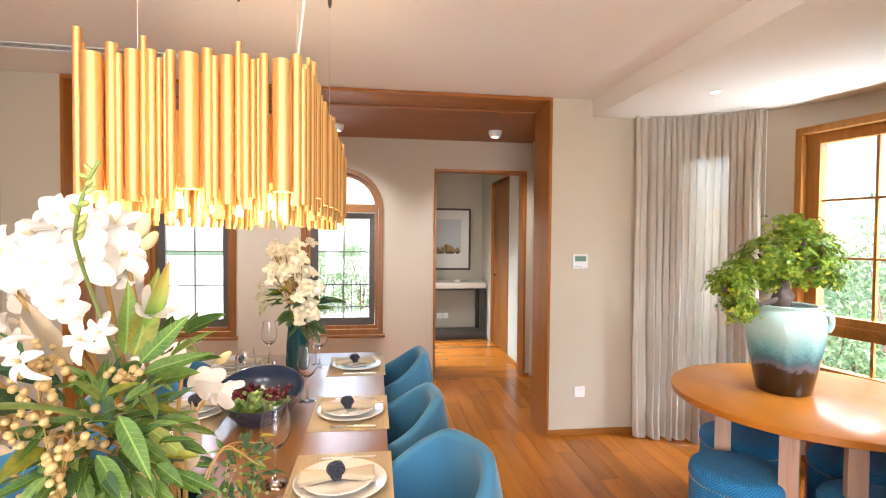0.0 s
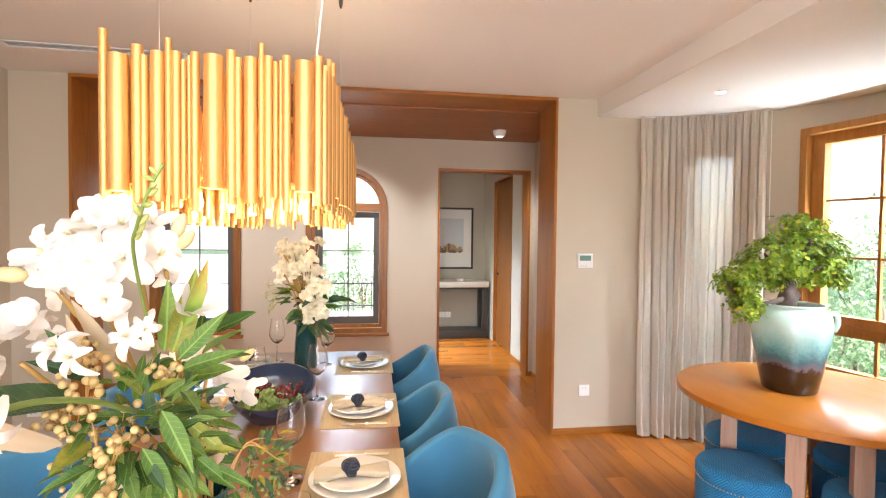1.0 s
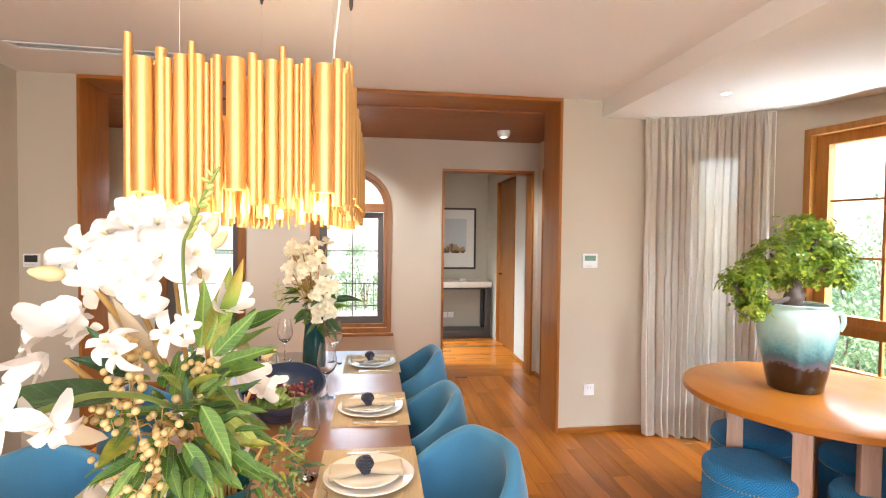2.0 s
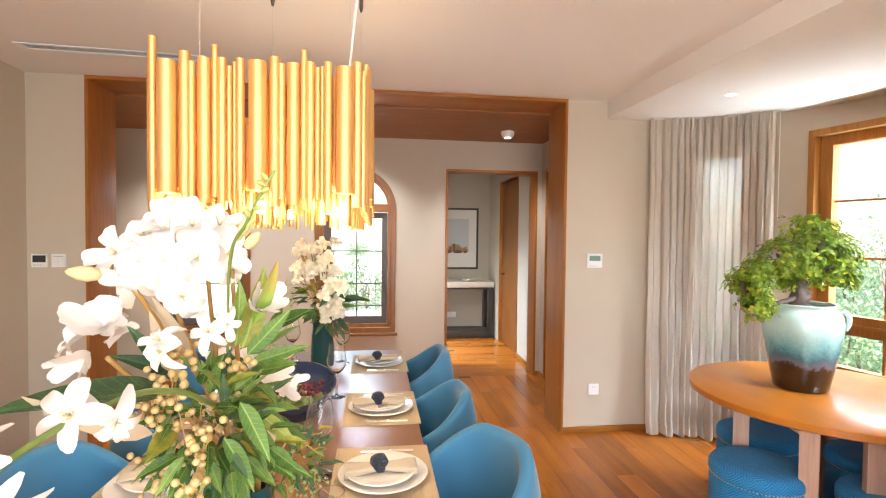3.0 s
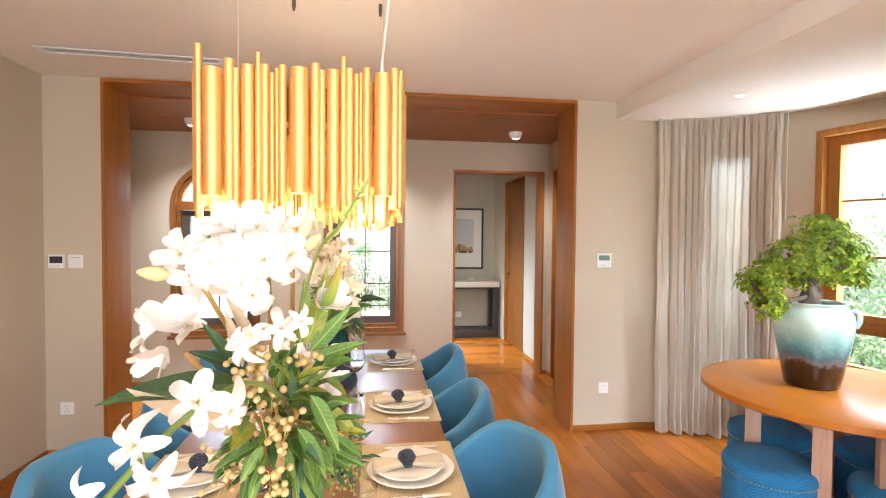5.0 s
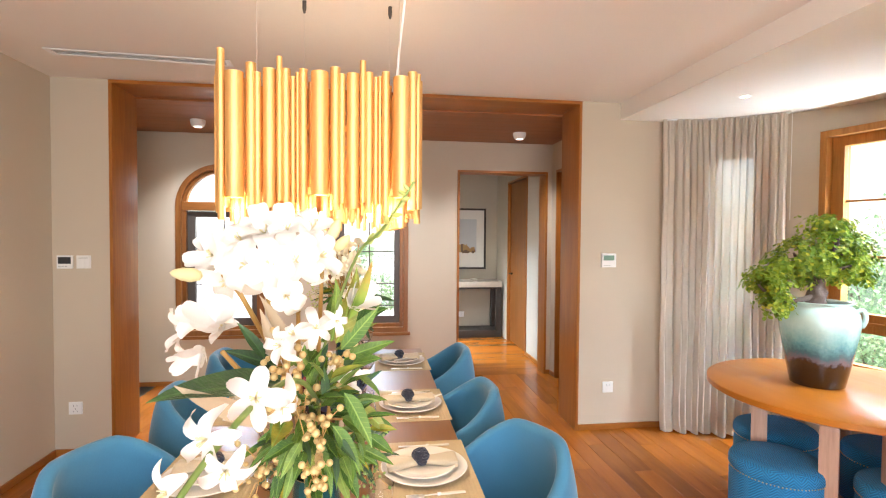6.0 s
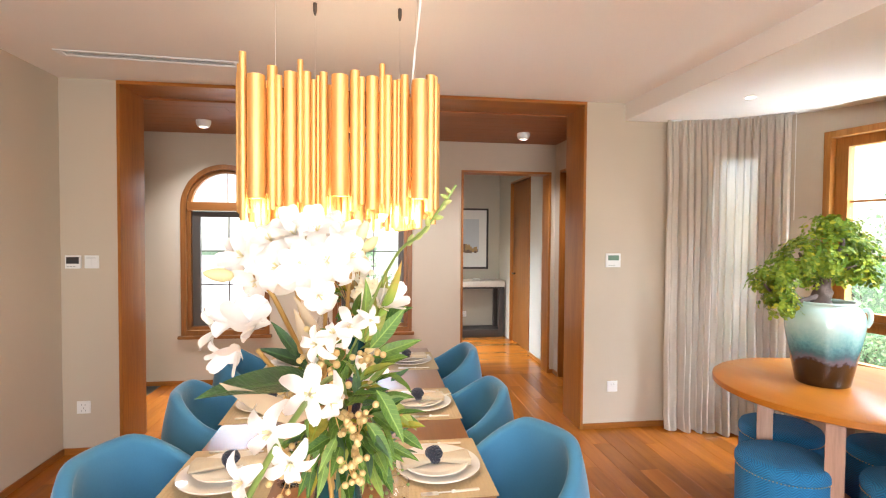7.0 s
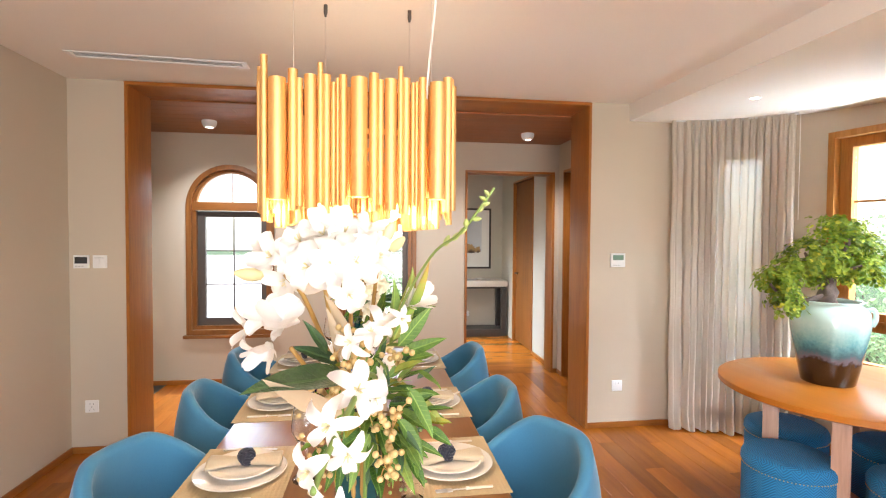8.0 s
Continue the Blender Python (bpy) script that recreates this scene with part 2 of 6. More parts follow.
BEECH = wood("pink_beech", (0.42, 0.24, 0.16), (0.56, 0.35, 0.25), 2, 0.4, 0.8, 0.05)
DARKWOOD = wood("dark_stained", (0.018, 0.014, 0.012), (0.045, 0.036, 0.03), 0, 0.4, 0.8)
BRONZE = plain("bronze_sash", (0.085, 0.07, 0.06), 0.45, 0.3, relief=0.02)
GOLD = plain("brushed_brass", (0.87, 0.545, 0.215), 0.58, 1.0, var=0.05, scale=5.0, fine=300.0, relief=0.03)
STEEL = plain("steel", (0.78, 0.76, 0.72), 0.32, 1.0, var=0.04, relief=0.0)
PEARL = plain("pearl_handle", (0.72, 0.65, 0.52), 0.25, var=0.08, relief=0.0, coat=0.3)
TEAL = fabric("teal_wool", (0.055, 0.215, 0.365), size=300.0, relief=0.35, var=0.16, sheen=0.35)
PEACOCK = herringbone("peacock_zigzag", (0.013, 0.195, 0.43))
LINEN = fabric("linen_curtain", (0.87, 0.79, 0.675), size=500.0, sheen=0.1, relief=0.25, var=0.10, through_light=0.45)
NAPKIN = fabric("oat_linen", (0.54, 0.45, 0.315), size=350.0, sheen=0.1, relief=0.3)
MAT = fabric("woven_straw", (0.50, 0.38, 0.215), size=300.0, sheen=0.0, relief=0.5, var=0.15)
ROPE = fabric("navy_cord", (0.022, 0.025, 0.042), size=500.0, relief=0.4)
CHINA = plain("cream_china", (0.74, 0.70, 0.63), 0.12, var=0.02, fine=20.0, relief=0.0, coat=0.4)
NAVY = plain("navy_lacquer", (0.030, 0.042, 0.080), 0.16, var=0.1, relief=0.0, coat=0.5)
TEALGLASS = plain("teal_glaze", (0.006, 0.05, 0.055), 0.12, var=0.15, relief=0.0, coat=0.5)
WHITE = plain("white_plastic", (0.80, 0.80, 0.78), 0.35, var=0.02, relief=0.0)
GREY = plain("grey_plastic", (0.30, 0.31, 0.30), 0.4, var=0.02, relief=0.0)
LCD = plain("lcd_green", (0.16, 0.27, 0.20), 0.3, var=0.02, relief=0.0)
DARK = plain("dark_plastic", (0.03, 0.03, 0.032), 0.4, var=0.02, relief=0.0)
STONE = plain("cream_stone", (0.55, 0.49, 0.42), 0.35, var=0.12, scale=10.0, relief=0.05)
PAPER = plain("art_paper", (0.70, 0.68, 0.64), 0.9, var=0.02, relief=0.0)
SKYPAPER = plain("art_sky", (0.50, 0.53, 0.55), 0.9, var=0.06, scale=6.0, relief=0.0)
OCHRE = plain("art_ochre", (0.42, 0.28, 0.13), 0.9, var=0.3, scale=30.0, relief=0.0)
UMBER = plain("art_umber", (0.20, 0.14, 0.10), 0.9, var=0.3, scale=30.0, relief=0.0)
GLASS = clear_glass("wine_glass")
PANE = pane_glass("window_pane")
VASE = glazed_vase("celadon_glaze")
BARK = plain("bark", (0.14, 0.098, 0.08), 0.9, var=0.5, scale=30.0, fine=120.0, relief=0.8)
# the trim's teak with brightness added in its colour, for the backlit bay windows
TEAK_LIT = wood("teak_lit", (0.36, 0.150, 0.034), (0.52, 0.245, 0.066), 2, 0.36, 0.8, 0.05, spec=0.3)
TEAK_LIT_X = wood("teak_lit_across", (0.36, 0.150, 0.034), (0.52, 0.245, 0.066), 0, 0.36, 0.8, 0.05, spec=0.3)
# teak with backlit shade put into its colour, for arched windows and door_2
TEAK_SHADED = wood("teak_shaded", (0.16, 0.056, 0.013), (0.28, 0.108, 0.026), 2, 0.34, 0.8, 0.05, spec=0.35)
TEAK_SHADED_X = wood("teak_shaded_across", (0.16, 0.056, 0.013), (0.28, 0.108, 0.026), 0, 0.34, 0.8, 0.05, spec=0.35)
BONSAI = leafy("bonsai_leaf", (0.07, 0.18, 0.012), (0.33, 0.42, 0.03), (0.62, 0.58, 0.05), 0.38, 0.35)
LEAF = leafy("bouquet_leaf", (0.02, 0.085, 0.016), (0.15, 0.25, 0.04), (0.45, 0.34, 0.035), 0.26, 0.22, mid=0.82, end=0.96, rib=True)
LEAF_MID = leafy("mid_leaf", (0.06, 0.17, 0.03), (0.24, 0.36, 0.08), (0.34, 0.30, 0.05), 0.30, 0.28, mid=0.85, end=0.98, rib=True)
LEAF_DARK = leafy("dark_leaf", (0.016, 0.05, 0.02), (0.05, 0.11, 0.03), None, 0.28, 0.1, rib=True)
LEAF_BACK = leafy("leaf_felt_back", (0.33, 0.25, 0.15), (0.46, 0.36, 0.24), None, 0.8, 0.1)
LEAF_RED = tipped_leaf("red_tipped_leaf", (0.16, 0.26, 0.04), (0.55, 0.20, 0.06))
PETAL = leafy("white_petal", (0.82, 0.79, 0.74), (0.88, 0.86, 0.83), None, 0.55, 0.40, False)
PETAL_CREAM = leafy("ivory_petal", (0.80, 0.74, 0.55), (0.88, 0.85, 0.72), None, 0.6, 0.3, False)
PETAL_IN = leafy("cream_petal", (0.78, 0.66, 0.34), (0.82, 0.74, 0.48), None, 0.6, 0.3, False)
BUD = leafy("green_bud", (0.30, 0.38, 0.08), (0.50, 0.55, 0.20), None, 0.5, 0.2, False)
STEM = plain("stem", (0.42, 0.25, 0.07), 0.55, var=0.35, scale=20.0, relief=0.2)
STEM_GREEN = plain("green_stem", (0.18, 0.26, 0.06), 0.5, var=0.2, scale=20.0, relief=0.1)
BERRY = leafy("gold_berry", (0.42, 0.28, 0.10), (0.56, 0.40, 0.17), None, 0.35, 0.05, False)
GRAPE = leafy("red_grape", (0.06, 0.008, 0.014), (0.15, 0.022, 0.03), None, 0.25, 0.1, False)
GRAPE_GREEN = leafy("green_grape", (0.14, 0.22, 0.05), (0.24, 0.33, 0.09), None, 0.3, 0.1, False)
SHRUB = leafy("garden_leaf", (0.12, 0.22, 0.11), (0.28, 0.40, 0.20), (0.42, 0.52, 0.30), 0.45, 0.5)
GRASS = plain("lawn", (0.05, 0.085, 0.03), 0.95, var=0.3, scale=1.5, fine=40.0, relief=0.6)
PAVING = plain("pale_paving", (0.55, 0.52, 0.47), 0.9, var=0.1, scale=2.0, fine=60.0, relief=0.2)
RENDERWALL = plain("outer_stucco", (0.60, 0.55, 0.47), 0.9, var=0.06, scale=2.0, relief=0.2)
IRON = plain("black_iron", (0.03, 0.03, 0.03), 0.5, 0.5, relief=0.0)
BULB = glow("warm_bulb", (1.0, 0.78, 0.46), 11.0)
SPOT = glow("spot_lens", (1.0, 0.93, 0.82), 6.0)

# ---------------------------------------------------------------- mesh helpers


def mesh_of(name, bm, mat, smooth=40):
    me = bpy.data.meshes.new(name)
    bmesh.ops.recalc_face_normals(bm, faces=bm.faces)
    bm.to_mesh(me)
    bm.free()
    if smooth:
        for p in me.polygons:
            p.use_smooth = True
        if smooth < 180:
            me.set_sharp_from_angle(angle=radians(smooth))
    for x in (mat if isinstance(mat, (list, tuple)) else [mat]):
        me.materials.append(x)
    return me


def part(name, bm, mat, parent=None, label="", m=None, smooth=40):
    """One bmesh as one mesh object under a thing or a part."""
    ob = new(name, mesh_of(name, bm, mat, smooth))
    if parent is not None:
        ob.parent = parent
    if m is not None:
        ob.matrix_basis = m
    if label:
        tagged(ob, label)
    return ob


def thing(name, label, category, group="", m=None, kind=""):
    ob = new(name)
    ob.empty_display_size = 0.1
    if m is not None:
        ob.matrix_basis = m
    return tagged(ob, label, category, group, kind)


def box(x0, x1, y0, y1, z0, z1, bevel=0.0, bm=None, seg=2):
    own = bmesh.new()
    bmesh.ops.create_cube(own, size=1)
    for v in own.verts:
        v.co = Vector(((x0 + x1) / 2 + v.co.x * (x1 - x0), (y0 + y1) / 2 + v.co.y * (y1 - y0), (z0 + z1) / 2 + v.co.z * (z1 - z0)))
    if bevel:
        bmesh.ops.bevel(own, geom=own.edges[:], offset=bevel, segments=seg, profile=0.7, affect="EDGES")
    return own if bm is None else absorb(bm, own)


def absorb(bm, other, m=None):
    """Adds another bmesh to bm, moved by m."""
    idx = {}
    for v in other.verts:
        idx[v] = bm.verts.new(m @ v.co if m is not None else v.co)
    for f in other.faces:
        try:
            g = bm.faces.new([idx[v] for v in f.verts])
            g.material_index = f.material_index
        except ValueError:
            pass
    other.free()
    return bm


def lathe(profile, n=32, closed=False):
    """Turns a profile of (radius, height) round the z axis."""
    bm = bmesh.new()
    rings = []
    for r, z in profile:
        if r < 1e-5:
            rings.append([bm.verts.new((0, 0, z))])
        else:
            rings.append([bm.verts.new((r * math.cos(2 * math.pi * k / n), r * math.sin(2 * math.pi * k / n), z)) for k in range(n)])
    pairs = list(zip(rings, rings[1:]))
    if closed:
        pairs.append((rings[-1], rings[0]))
    for a, b in pairs:
        for k in range(n):
            j = (k + 1) % n
            if len(a) == 1 and len(b) == 1:
                continue
            if len(a) == 1:
                bm.faces.new((a[0], b[j], b[k]))
            elif len(b) == 1:
                bm.faces.new((a[k], a[j], b[0]))
            else:
                bm.faces.new((a[k], a[j], b[j], b[k]))
    return bm


def tube(points, radius, n=8, bm=None, taper=1.0):
    """A round bar along points; the radius shrinks to taper at its end."""
    bm = bm or bmesh.new()
    pts = [Vector(p) for p in points]
    rings = []
    side = None
    for i, p in enumerate(pts):
        d = (pts[min(i + 1, len(pts) - 1)] - pts[max(i - 1, 0)]).normalized()
        if side is None:
            side = d.orthogonal().normalized()
        side = (side - d * side.dot(d)).normalized()
        up = d.cross(side)
        r = radius * (1 + (taper - 1) * i / max(1, len(pts) - 1))
        rings.append([bm.verts.new(p + (side * math.cos(2 * math.pi * k / n) + up * math.sin(2 * math.pi * k / n)) * r) for k in range(n)])
    for a, b in zip(rings, rings[1:]):
        for k in range(n):
            bm.faces.new((a[k], a[(k + 1) % n], b[(k + 1) % n], b[k]))
    bm.faces.new(rings[0][::-1])
    bm.faces.new(rings[-1])
    return bm


def curve(points, steps=6):
    """A smooth line through points."""
    p = [Vector(q) for q in points]
    p = [p[0] * 2 - p[1]] + p + [p[-1] * 2 - p[-2]]
    out = []
    for i in range(1, len(p) - 2):
        for k in range(steps):
            t = k / steps
            a, b, c, d = p[i - 1:i + 3]
            out.append(0.5 * (2 * b + (c - a) * t + (2 * a - 5 * b + 4 * c - d) * t * t + (3 * b - a - 3 * c + d) * t ** 3))
    out.append(p[-2])
    return out


def sheet(outline, holes, at, depth, axis="y"):
    """A slab with openings: outline and holes as (across, up) loops, from at to at + depth along the axis."""
    bm = bmesh.new()
    edges = []
    for loop in [outline] + holes:
        vs = [bm.verts.new((u, at, w)) for u, w in loop]
        edges += [bm.edges.new((vs[i], vs[(i + 1) % len(vs)])) for i in range(len(vs))]
    bmesh.ops.triangle_fill(bm, use_beauty=True, use_dissolve=False, edges=edges, normal=(0, -1, 0))
    front = bm.faces[:]
    rim = [e for e in bm.edges if len(e.link_faces) == 1]
    back = {v: bm.verts.new(v.co + Vector((0, depth, 0))) for v in bm.verts[:]}
    for f in front:
        bm.faces.new([back[v] for v in reversed(f.verts)])
    for e in rim:
        a, b = e.verts
        bm.faces.new((a, b, back[b], back[a]))
    if axis == "x":
        for v in bm.verts:
            v.co = Vector((v.co.y, v.co.x, v.co.z))
    return bm


def rect(x0, x1, z0, z1):
    return [(x0, z0), (x1, z0), (x1, z1), (x0, z1)]


def arch(x0, x1, z0, spring, n=20):
    r, c = (x1 - x0) / 2, (x0 + x1) / 2
    return [(x0, z0), (x1, z0)] + [(c + r * math.cos(math.pi * k / n), spring + r * math.sin(math.pi * k / n)) for k in range(n + 1)]


def arch_ring(x0, x1, z0, spring, width, at, depth, n=20):
    """A round-headed frame as one slab with an opening."""
    return sheet(arch(x0, x1, z0, spring, n), [arch(x0 + width, x1 - width, z0 + width, spring, n)], at, depth)

# ---------------------------------------------------------------- the shell
CEIL, BAYCEIL, WOODCEIL = 2.597, 2.462, 2.555
WY, WD = 4.0, 0.34            # the wall with the wide opening
FY, FD = 5.59, 0.19           # the wall with the arched windows
HY = 8.02                     # the back wall of the hall
LX, RX, CX, BY = -2.335, 1.77, 1.80, -1.70
OX0, OX1 = -1.967, 1.447      # the wide opening
BX, BYC, BR = 1.99, 2.77, 1.23  # the round bay: middle and radius


def structure(name, bm, mat, label, category, smooth=40):
    return tagged(part(name, bm, mat, None, "", None, smooth), label, category, "", "structure")


# floor: a sub-floor, and boards on it further down
floor = structure("floor", box(LX - 0.3, 3.4, BY - 0.2, HY + 0.2, -0.12, -0.014), DARKWOOD, "orange-brown hardwood floor of long narrow boards", "floor")

structure("wall_opening", sheet([(-2.9, 0), (OX0, 0), (OX0, CEIL - 0.004), (OX1, CEIL - 0.004), (OX1, 0), (BX, 0), (BX, CEIL + 0.1), (-2.9, CEIL + 0.1)], [], WY, WD),
          PLASTER, "beige plaster wall with a wide teak-lined opening", "wall")
structure("wall_left", box(LX - 0.2, LX, BY, WY, 0, CEIL + 0.1), PLASTER, "beige plaster wall at the side of the dining room", "wall")
structure("wall_behind", sheet(rect(LX - 0.2, RX + 0.2, 0, CEIL + 0.1), [rect(-1.15, 1.55, 0.35, 2.35)], BY - 0.2, 0.2), PLASTER, "beige plaster wall with a large garden window", "wall")
structure("wall_right", box(RX, RX + 0.25, BY, BYC - BR + 0.02, 0, CEIL + 0.1), PLASTER, "beige plaster wall beside the round bay", "wall")
structure("ceiling", box(LX - 0.2, RX, BY - 0.2, WY, CEIL, CEIL + 0.15), PAINT, "pale plaster ceiling of the dining room", "ceiling")

# the bay: a round wall with three window openings, the third unseen and assumed
def bay_wall():
    wins = [(46.5, 69.5, 0.60, 2.28), (-9.0, 33.5, 0.60, 2.30), (-69.5, -46.5, 0.60, 2.28)]
    angs = sorted(set([90 - 3 * k for k in range(61)] + [a for w in wins for a in w[:2]]))
    zs = [0, 0.60, 2.28, 2.30, CEIL + 0.1]
    bm = bmesh.new()
    r0, r1 = BR, BR + 0.24

    def p(a, r, z):
        return (BX + r * math.cos(radians(a)), BYC + r * math.sin(radians(a)), z)

    def solid(i, j):
        if not (0 <= i < len(angs) - 1 and 0 <= j < len(zs) - 1):
            return False
        a, z = (angs[i] + angs[i + 1]) / 2, (zs[j] + zs[j + 1]) / 2
        return not any(w[0] < a < w[1] and w[2] < z < w[3] for w in wins)

    for i in range(len(angs) - 1):
        for j in range(len(zs) - 1):
            if not solid(i, j):
                continue
            a, b, z0, z1 = angs[i], angs[i + 1], zs[j], zs[j + 1]
            quads = [[p(a, r0, z0), p(b, r0, z0), p(b, r0, z1), p(a, r0, z1)], [p(a, r1, z0), p(a, r1, z1), p(b, r1, z1), p(b, r1, z0)]]
            if not solid(i - 1, j):
                quads.append([p(a, r0, z0), p(a, r0, z1), p(a, r1, z1), p(a, r1, z0)])
            if not solid(i + 1, j):
                quads.append([p(b, r0, z0), p(b, r1, z0), p(b, r1, z1), p(b, r0, z1)])
            if not solid(i, j - 1):
                quads.append([p(a, r0, z0), p(a, r1, z0), p(b, r1, z0), p(b, r0, z0)])
            if not solid(i, j + 1):
                quads.append([p(a, r0, z1), p(b, r0, z1), p(b, r1, z1), p(a, r1, z1)])
            for q in quads:
                bm.faces.new([bm.verts.new(c) for c in q])
    bmesh.ops.remove_doubles(bm, verts=bm.verts, dist=0.0005)
    return bm


structure("wall_bay", bay_wall(), PLASTER, "curved beige plaster wall of the window bay", "wall", 30)
bm = bmesh.new()
edge = [(RX, WY - 0.002), (RX, BYC - BR + 0.02)] + [(BX + (BR + 0.12) * math.cos(radians(a)), BYC + (BR + 0.12) * math.sin(radians(a))) for a in range(-88, 89, 4)]
edge = [(max(x, RX), min(y, WY - 0.002)) for x, y in edge]
f = bm.faces.new([bm.verts.new((x, y, BAYCEIL)) for x, y in edge])
g = bmesh.ops.extrude_face_region(bm, geom=[f])
for v in g["geom"]:
    if isinstance(v, bmesh.types.BMVert):
        v.co.z = CEIL + 0.15
structure("ceiling_bay", bm, PAINT, "lower pale plaster ceiling of the bay with a straight front edge", "ceiling", 30)

# the opening's teak lining
lin = structure("opening_lining", box(OX0, OX0 + 0.022, WY - 0.012, WY + WD + 0.012, 0, CEIL - 0.028, 0.002), TEAK, "reddish teak lining of the wide opening", "door frame")
part("jamb", box(OX1 - 0.022, OX1, WY - 0.012, WY + WD + 0.012, 0, CEIL - 0.028, 0.002), TEAK, lin)
part("head", box(OX0, OX1, WY - 0.012, WY + WD + 0.012, CEIL - 0.027, CEIL - 0.003, 0.002), TEAK_X, lin)

# the corridor behind the opening
structure("wall_arches", sheet([(-2.9, 0), (0.745, 0), (0.745, 2.238), (1.735, 2.238), (1.735, 0), (CX + 0.2, 0), (CX + 0.2, CEIL + 0.1), (-2.9, CEIL + 0.1)],
                               [arch(-2.11, -1.30, 0.53, 1.815), arch(-0.61, 0.175, 0.53, 1.815)], FY, FD), PLASTER, "pale plaster wall with two round-headed windows", "wall")
structure("wall_corridor_right", sheet([(WY + WD, 0), (4.55, 0), (4.55, 2.23), (5.44, 2.23), (5.44, 0), (FY, 0), (FY, CEIL + 0.1), (WY + WD, CEIL + 0.1)], [], CX, 0.2, "x"),
          PLASTER, "pale plaster end wall of the corridor with a doorway", "wall")
structure("wall_corridor_left", box(-2.9, -2.7, WY + WD, FY, 0, CEIL + 0.1), PLASTER, "pale plaster end wall of the corridor", "wall")
bm = bmesh.new()
y = WY + WD
while y < FY - 0.001:
    y1 = min(y + 0.15, FY)
    for x0, x1 in ((-2.75, -1.4), (-1.4, 0.05), (0.05, 1.85)):
        sh = 0.4 * math.sin(y * 7.0)
        a, b = (x0 if x0 < -2 else x0 + sh), (x1 if x1 > 1.8 else x1 + sh)
        box(a + 0.001, b - 0.001, y + 0.001, y1 - 0.001, WOODCEIL, WOODCEIL + 0.02, 0.0008, bm, 1)
    y = y1
box(-2.75, 1.85, WY + WD, FY, WOODCEIL + 0.012, WOODCEIL + 0.1, 0, bm)
structure("ceiling_corridor", bm, CEIL_BOARD, "dark reddish boarded wood ceiling of the corridor", "ceiling")
structure("corridor_vent_gap", box(-0.95, -0.55, 4.62, 4.64, WOODCEIL - 0.003, WOODCEIL + 0.001), DARK, "narrow dark slots in the wood ceiling", "vent")

# doorway to the hall
dl = structure("hall_doorway_lining", box(0.732, 0.757, FY - 0.014, FY + FD + 0.014, 0, 2.225, 0.003), TEAK, "reddish teak lining of the hall doorway", "door frame")
part("jamb", box(1.722, 1.747, FY - 0.014, FY + FD + 0.014, 0, 2.225, 0.003), TEAK, dl)
part("head", box(0.732, 1.747, FY - 0.014, FY + FD + 0.014, 2.225, 2.25, 0.003), TEAK_X, dl)
# doorway in the corridor's end wall, with its closed leaf
cl = structure("corridor_doorway_lining", box(CX - 0.012, CX + 0.212, 5.415, 5.44, 0, 2.23, 0.003), TEAK, "reddish teak lining of the corridor's side doorway", "door frame")
part("jamb", box(CX - 0.012, CX + 0.212, 4.55, 4.575, 0, 2.23, 0.003), TEAK, cl)
part("head", box(CX - 0.012, CX + 0.212, 4.55, 5.44, 2.23, 2.255, 0.003), TEAK_Y, cl)
sd = structure("door_1", box(CX + 0.12, CX + 0.16, 4.577, 5.413, 0.006, 2.228, 0.003), TEAK, "closed flush teak door in the corridor's end wall", "door")
part("door_handle", tube([(CX + 0.12, 4.66, 1.0), (CX + 0.07, 4.66, 1.0), (CX + 0.07, 4.78, 1.0)], 0.009, 8), STEEL, sd)

# the hall behind
HR = 1.79
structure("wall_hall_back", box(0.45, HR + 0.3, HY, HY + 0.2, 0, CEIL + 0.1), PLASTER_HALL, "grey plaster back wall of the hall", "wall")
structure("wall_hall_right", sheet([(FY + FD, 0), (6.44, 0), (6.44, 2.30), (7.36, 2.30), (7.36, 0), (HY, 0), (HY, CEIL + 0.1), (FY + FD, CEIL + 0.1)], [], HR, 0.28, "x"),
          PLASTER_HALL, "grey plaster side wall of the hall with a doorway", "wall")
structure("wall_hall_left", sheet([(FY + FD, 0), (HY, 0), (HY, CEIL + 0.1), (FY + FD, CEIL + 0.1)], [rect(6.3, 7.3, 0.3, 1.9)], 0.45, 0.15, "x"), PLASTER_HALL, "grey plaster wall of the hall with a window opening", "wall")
structure("ceiling_hall", box(0.45, HR + 0.3, FY + FD, HY + 0.1, CEIL, CEIL + 0.1), PAINT, "pale plaster ceiling of the hall", "ceiling")
hl = structure("side_doorway_lining", box(HR - 0.012, HR + 0.29, 7.335, 7.36, 0, 2.30, 0.003), TEAK, "reddish teak lining of the hall's side doorway", "door frame")
part("jamb", box(HR - 0.012, HR + 0.29, 6.44, 6.465, 0, 2.30, 0.003), TEAK, hl)
part("head", box(HR - 0.012, HR + 0.29, 6.44, 7.36, 2.30, 2.325, 0.003), TEAK_Y, hl)
hd = structure("door_2", box(HR + 0.035, HR + 0.075, 6.467, 7.333, 0.006, 2.298, 0.003), TEAK_SHADED, "closed flush teak door in the side wall of the hall", "door")
part("door_handle", tube([(HR + 0.035, 7.22, 1.0), (HR - 0.015, 7.22, 1.0), (HR - 0.015, 7.10, 1.0)], 0.009, 8), IRON, hd)


# unseen slabs, added to stop sun leaking in at the gaps between ceilings
structure("roof", box(-3.1, 3.6, BY - 0.4, FY + FD, CEIL + 0.16, CEIL + 0.4), RENDERWALL, "flat roof slab over the rooms", "roof")

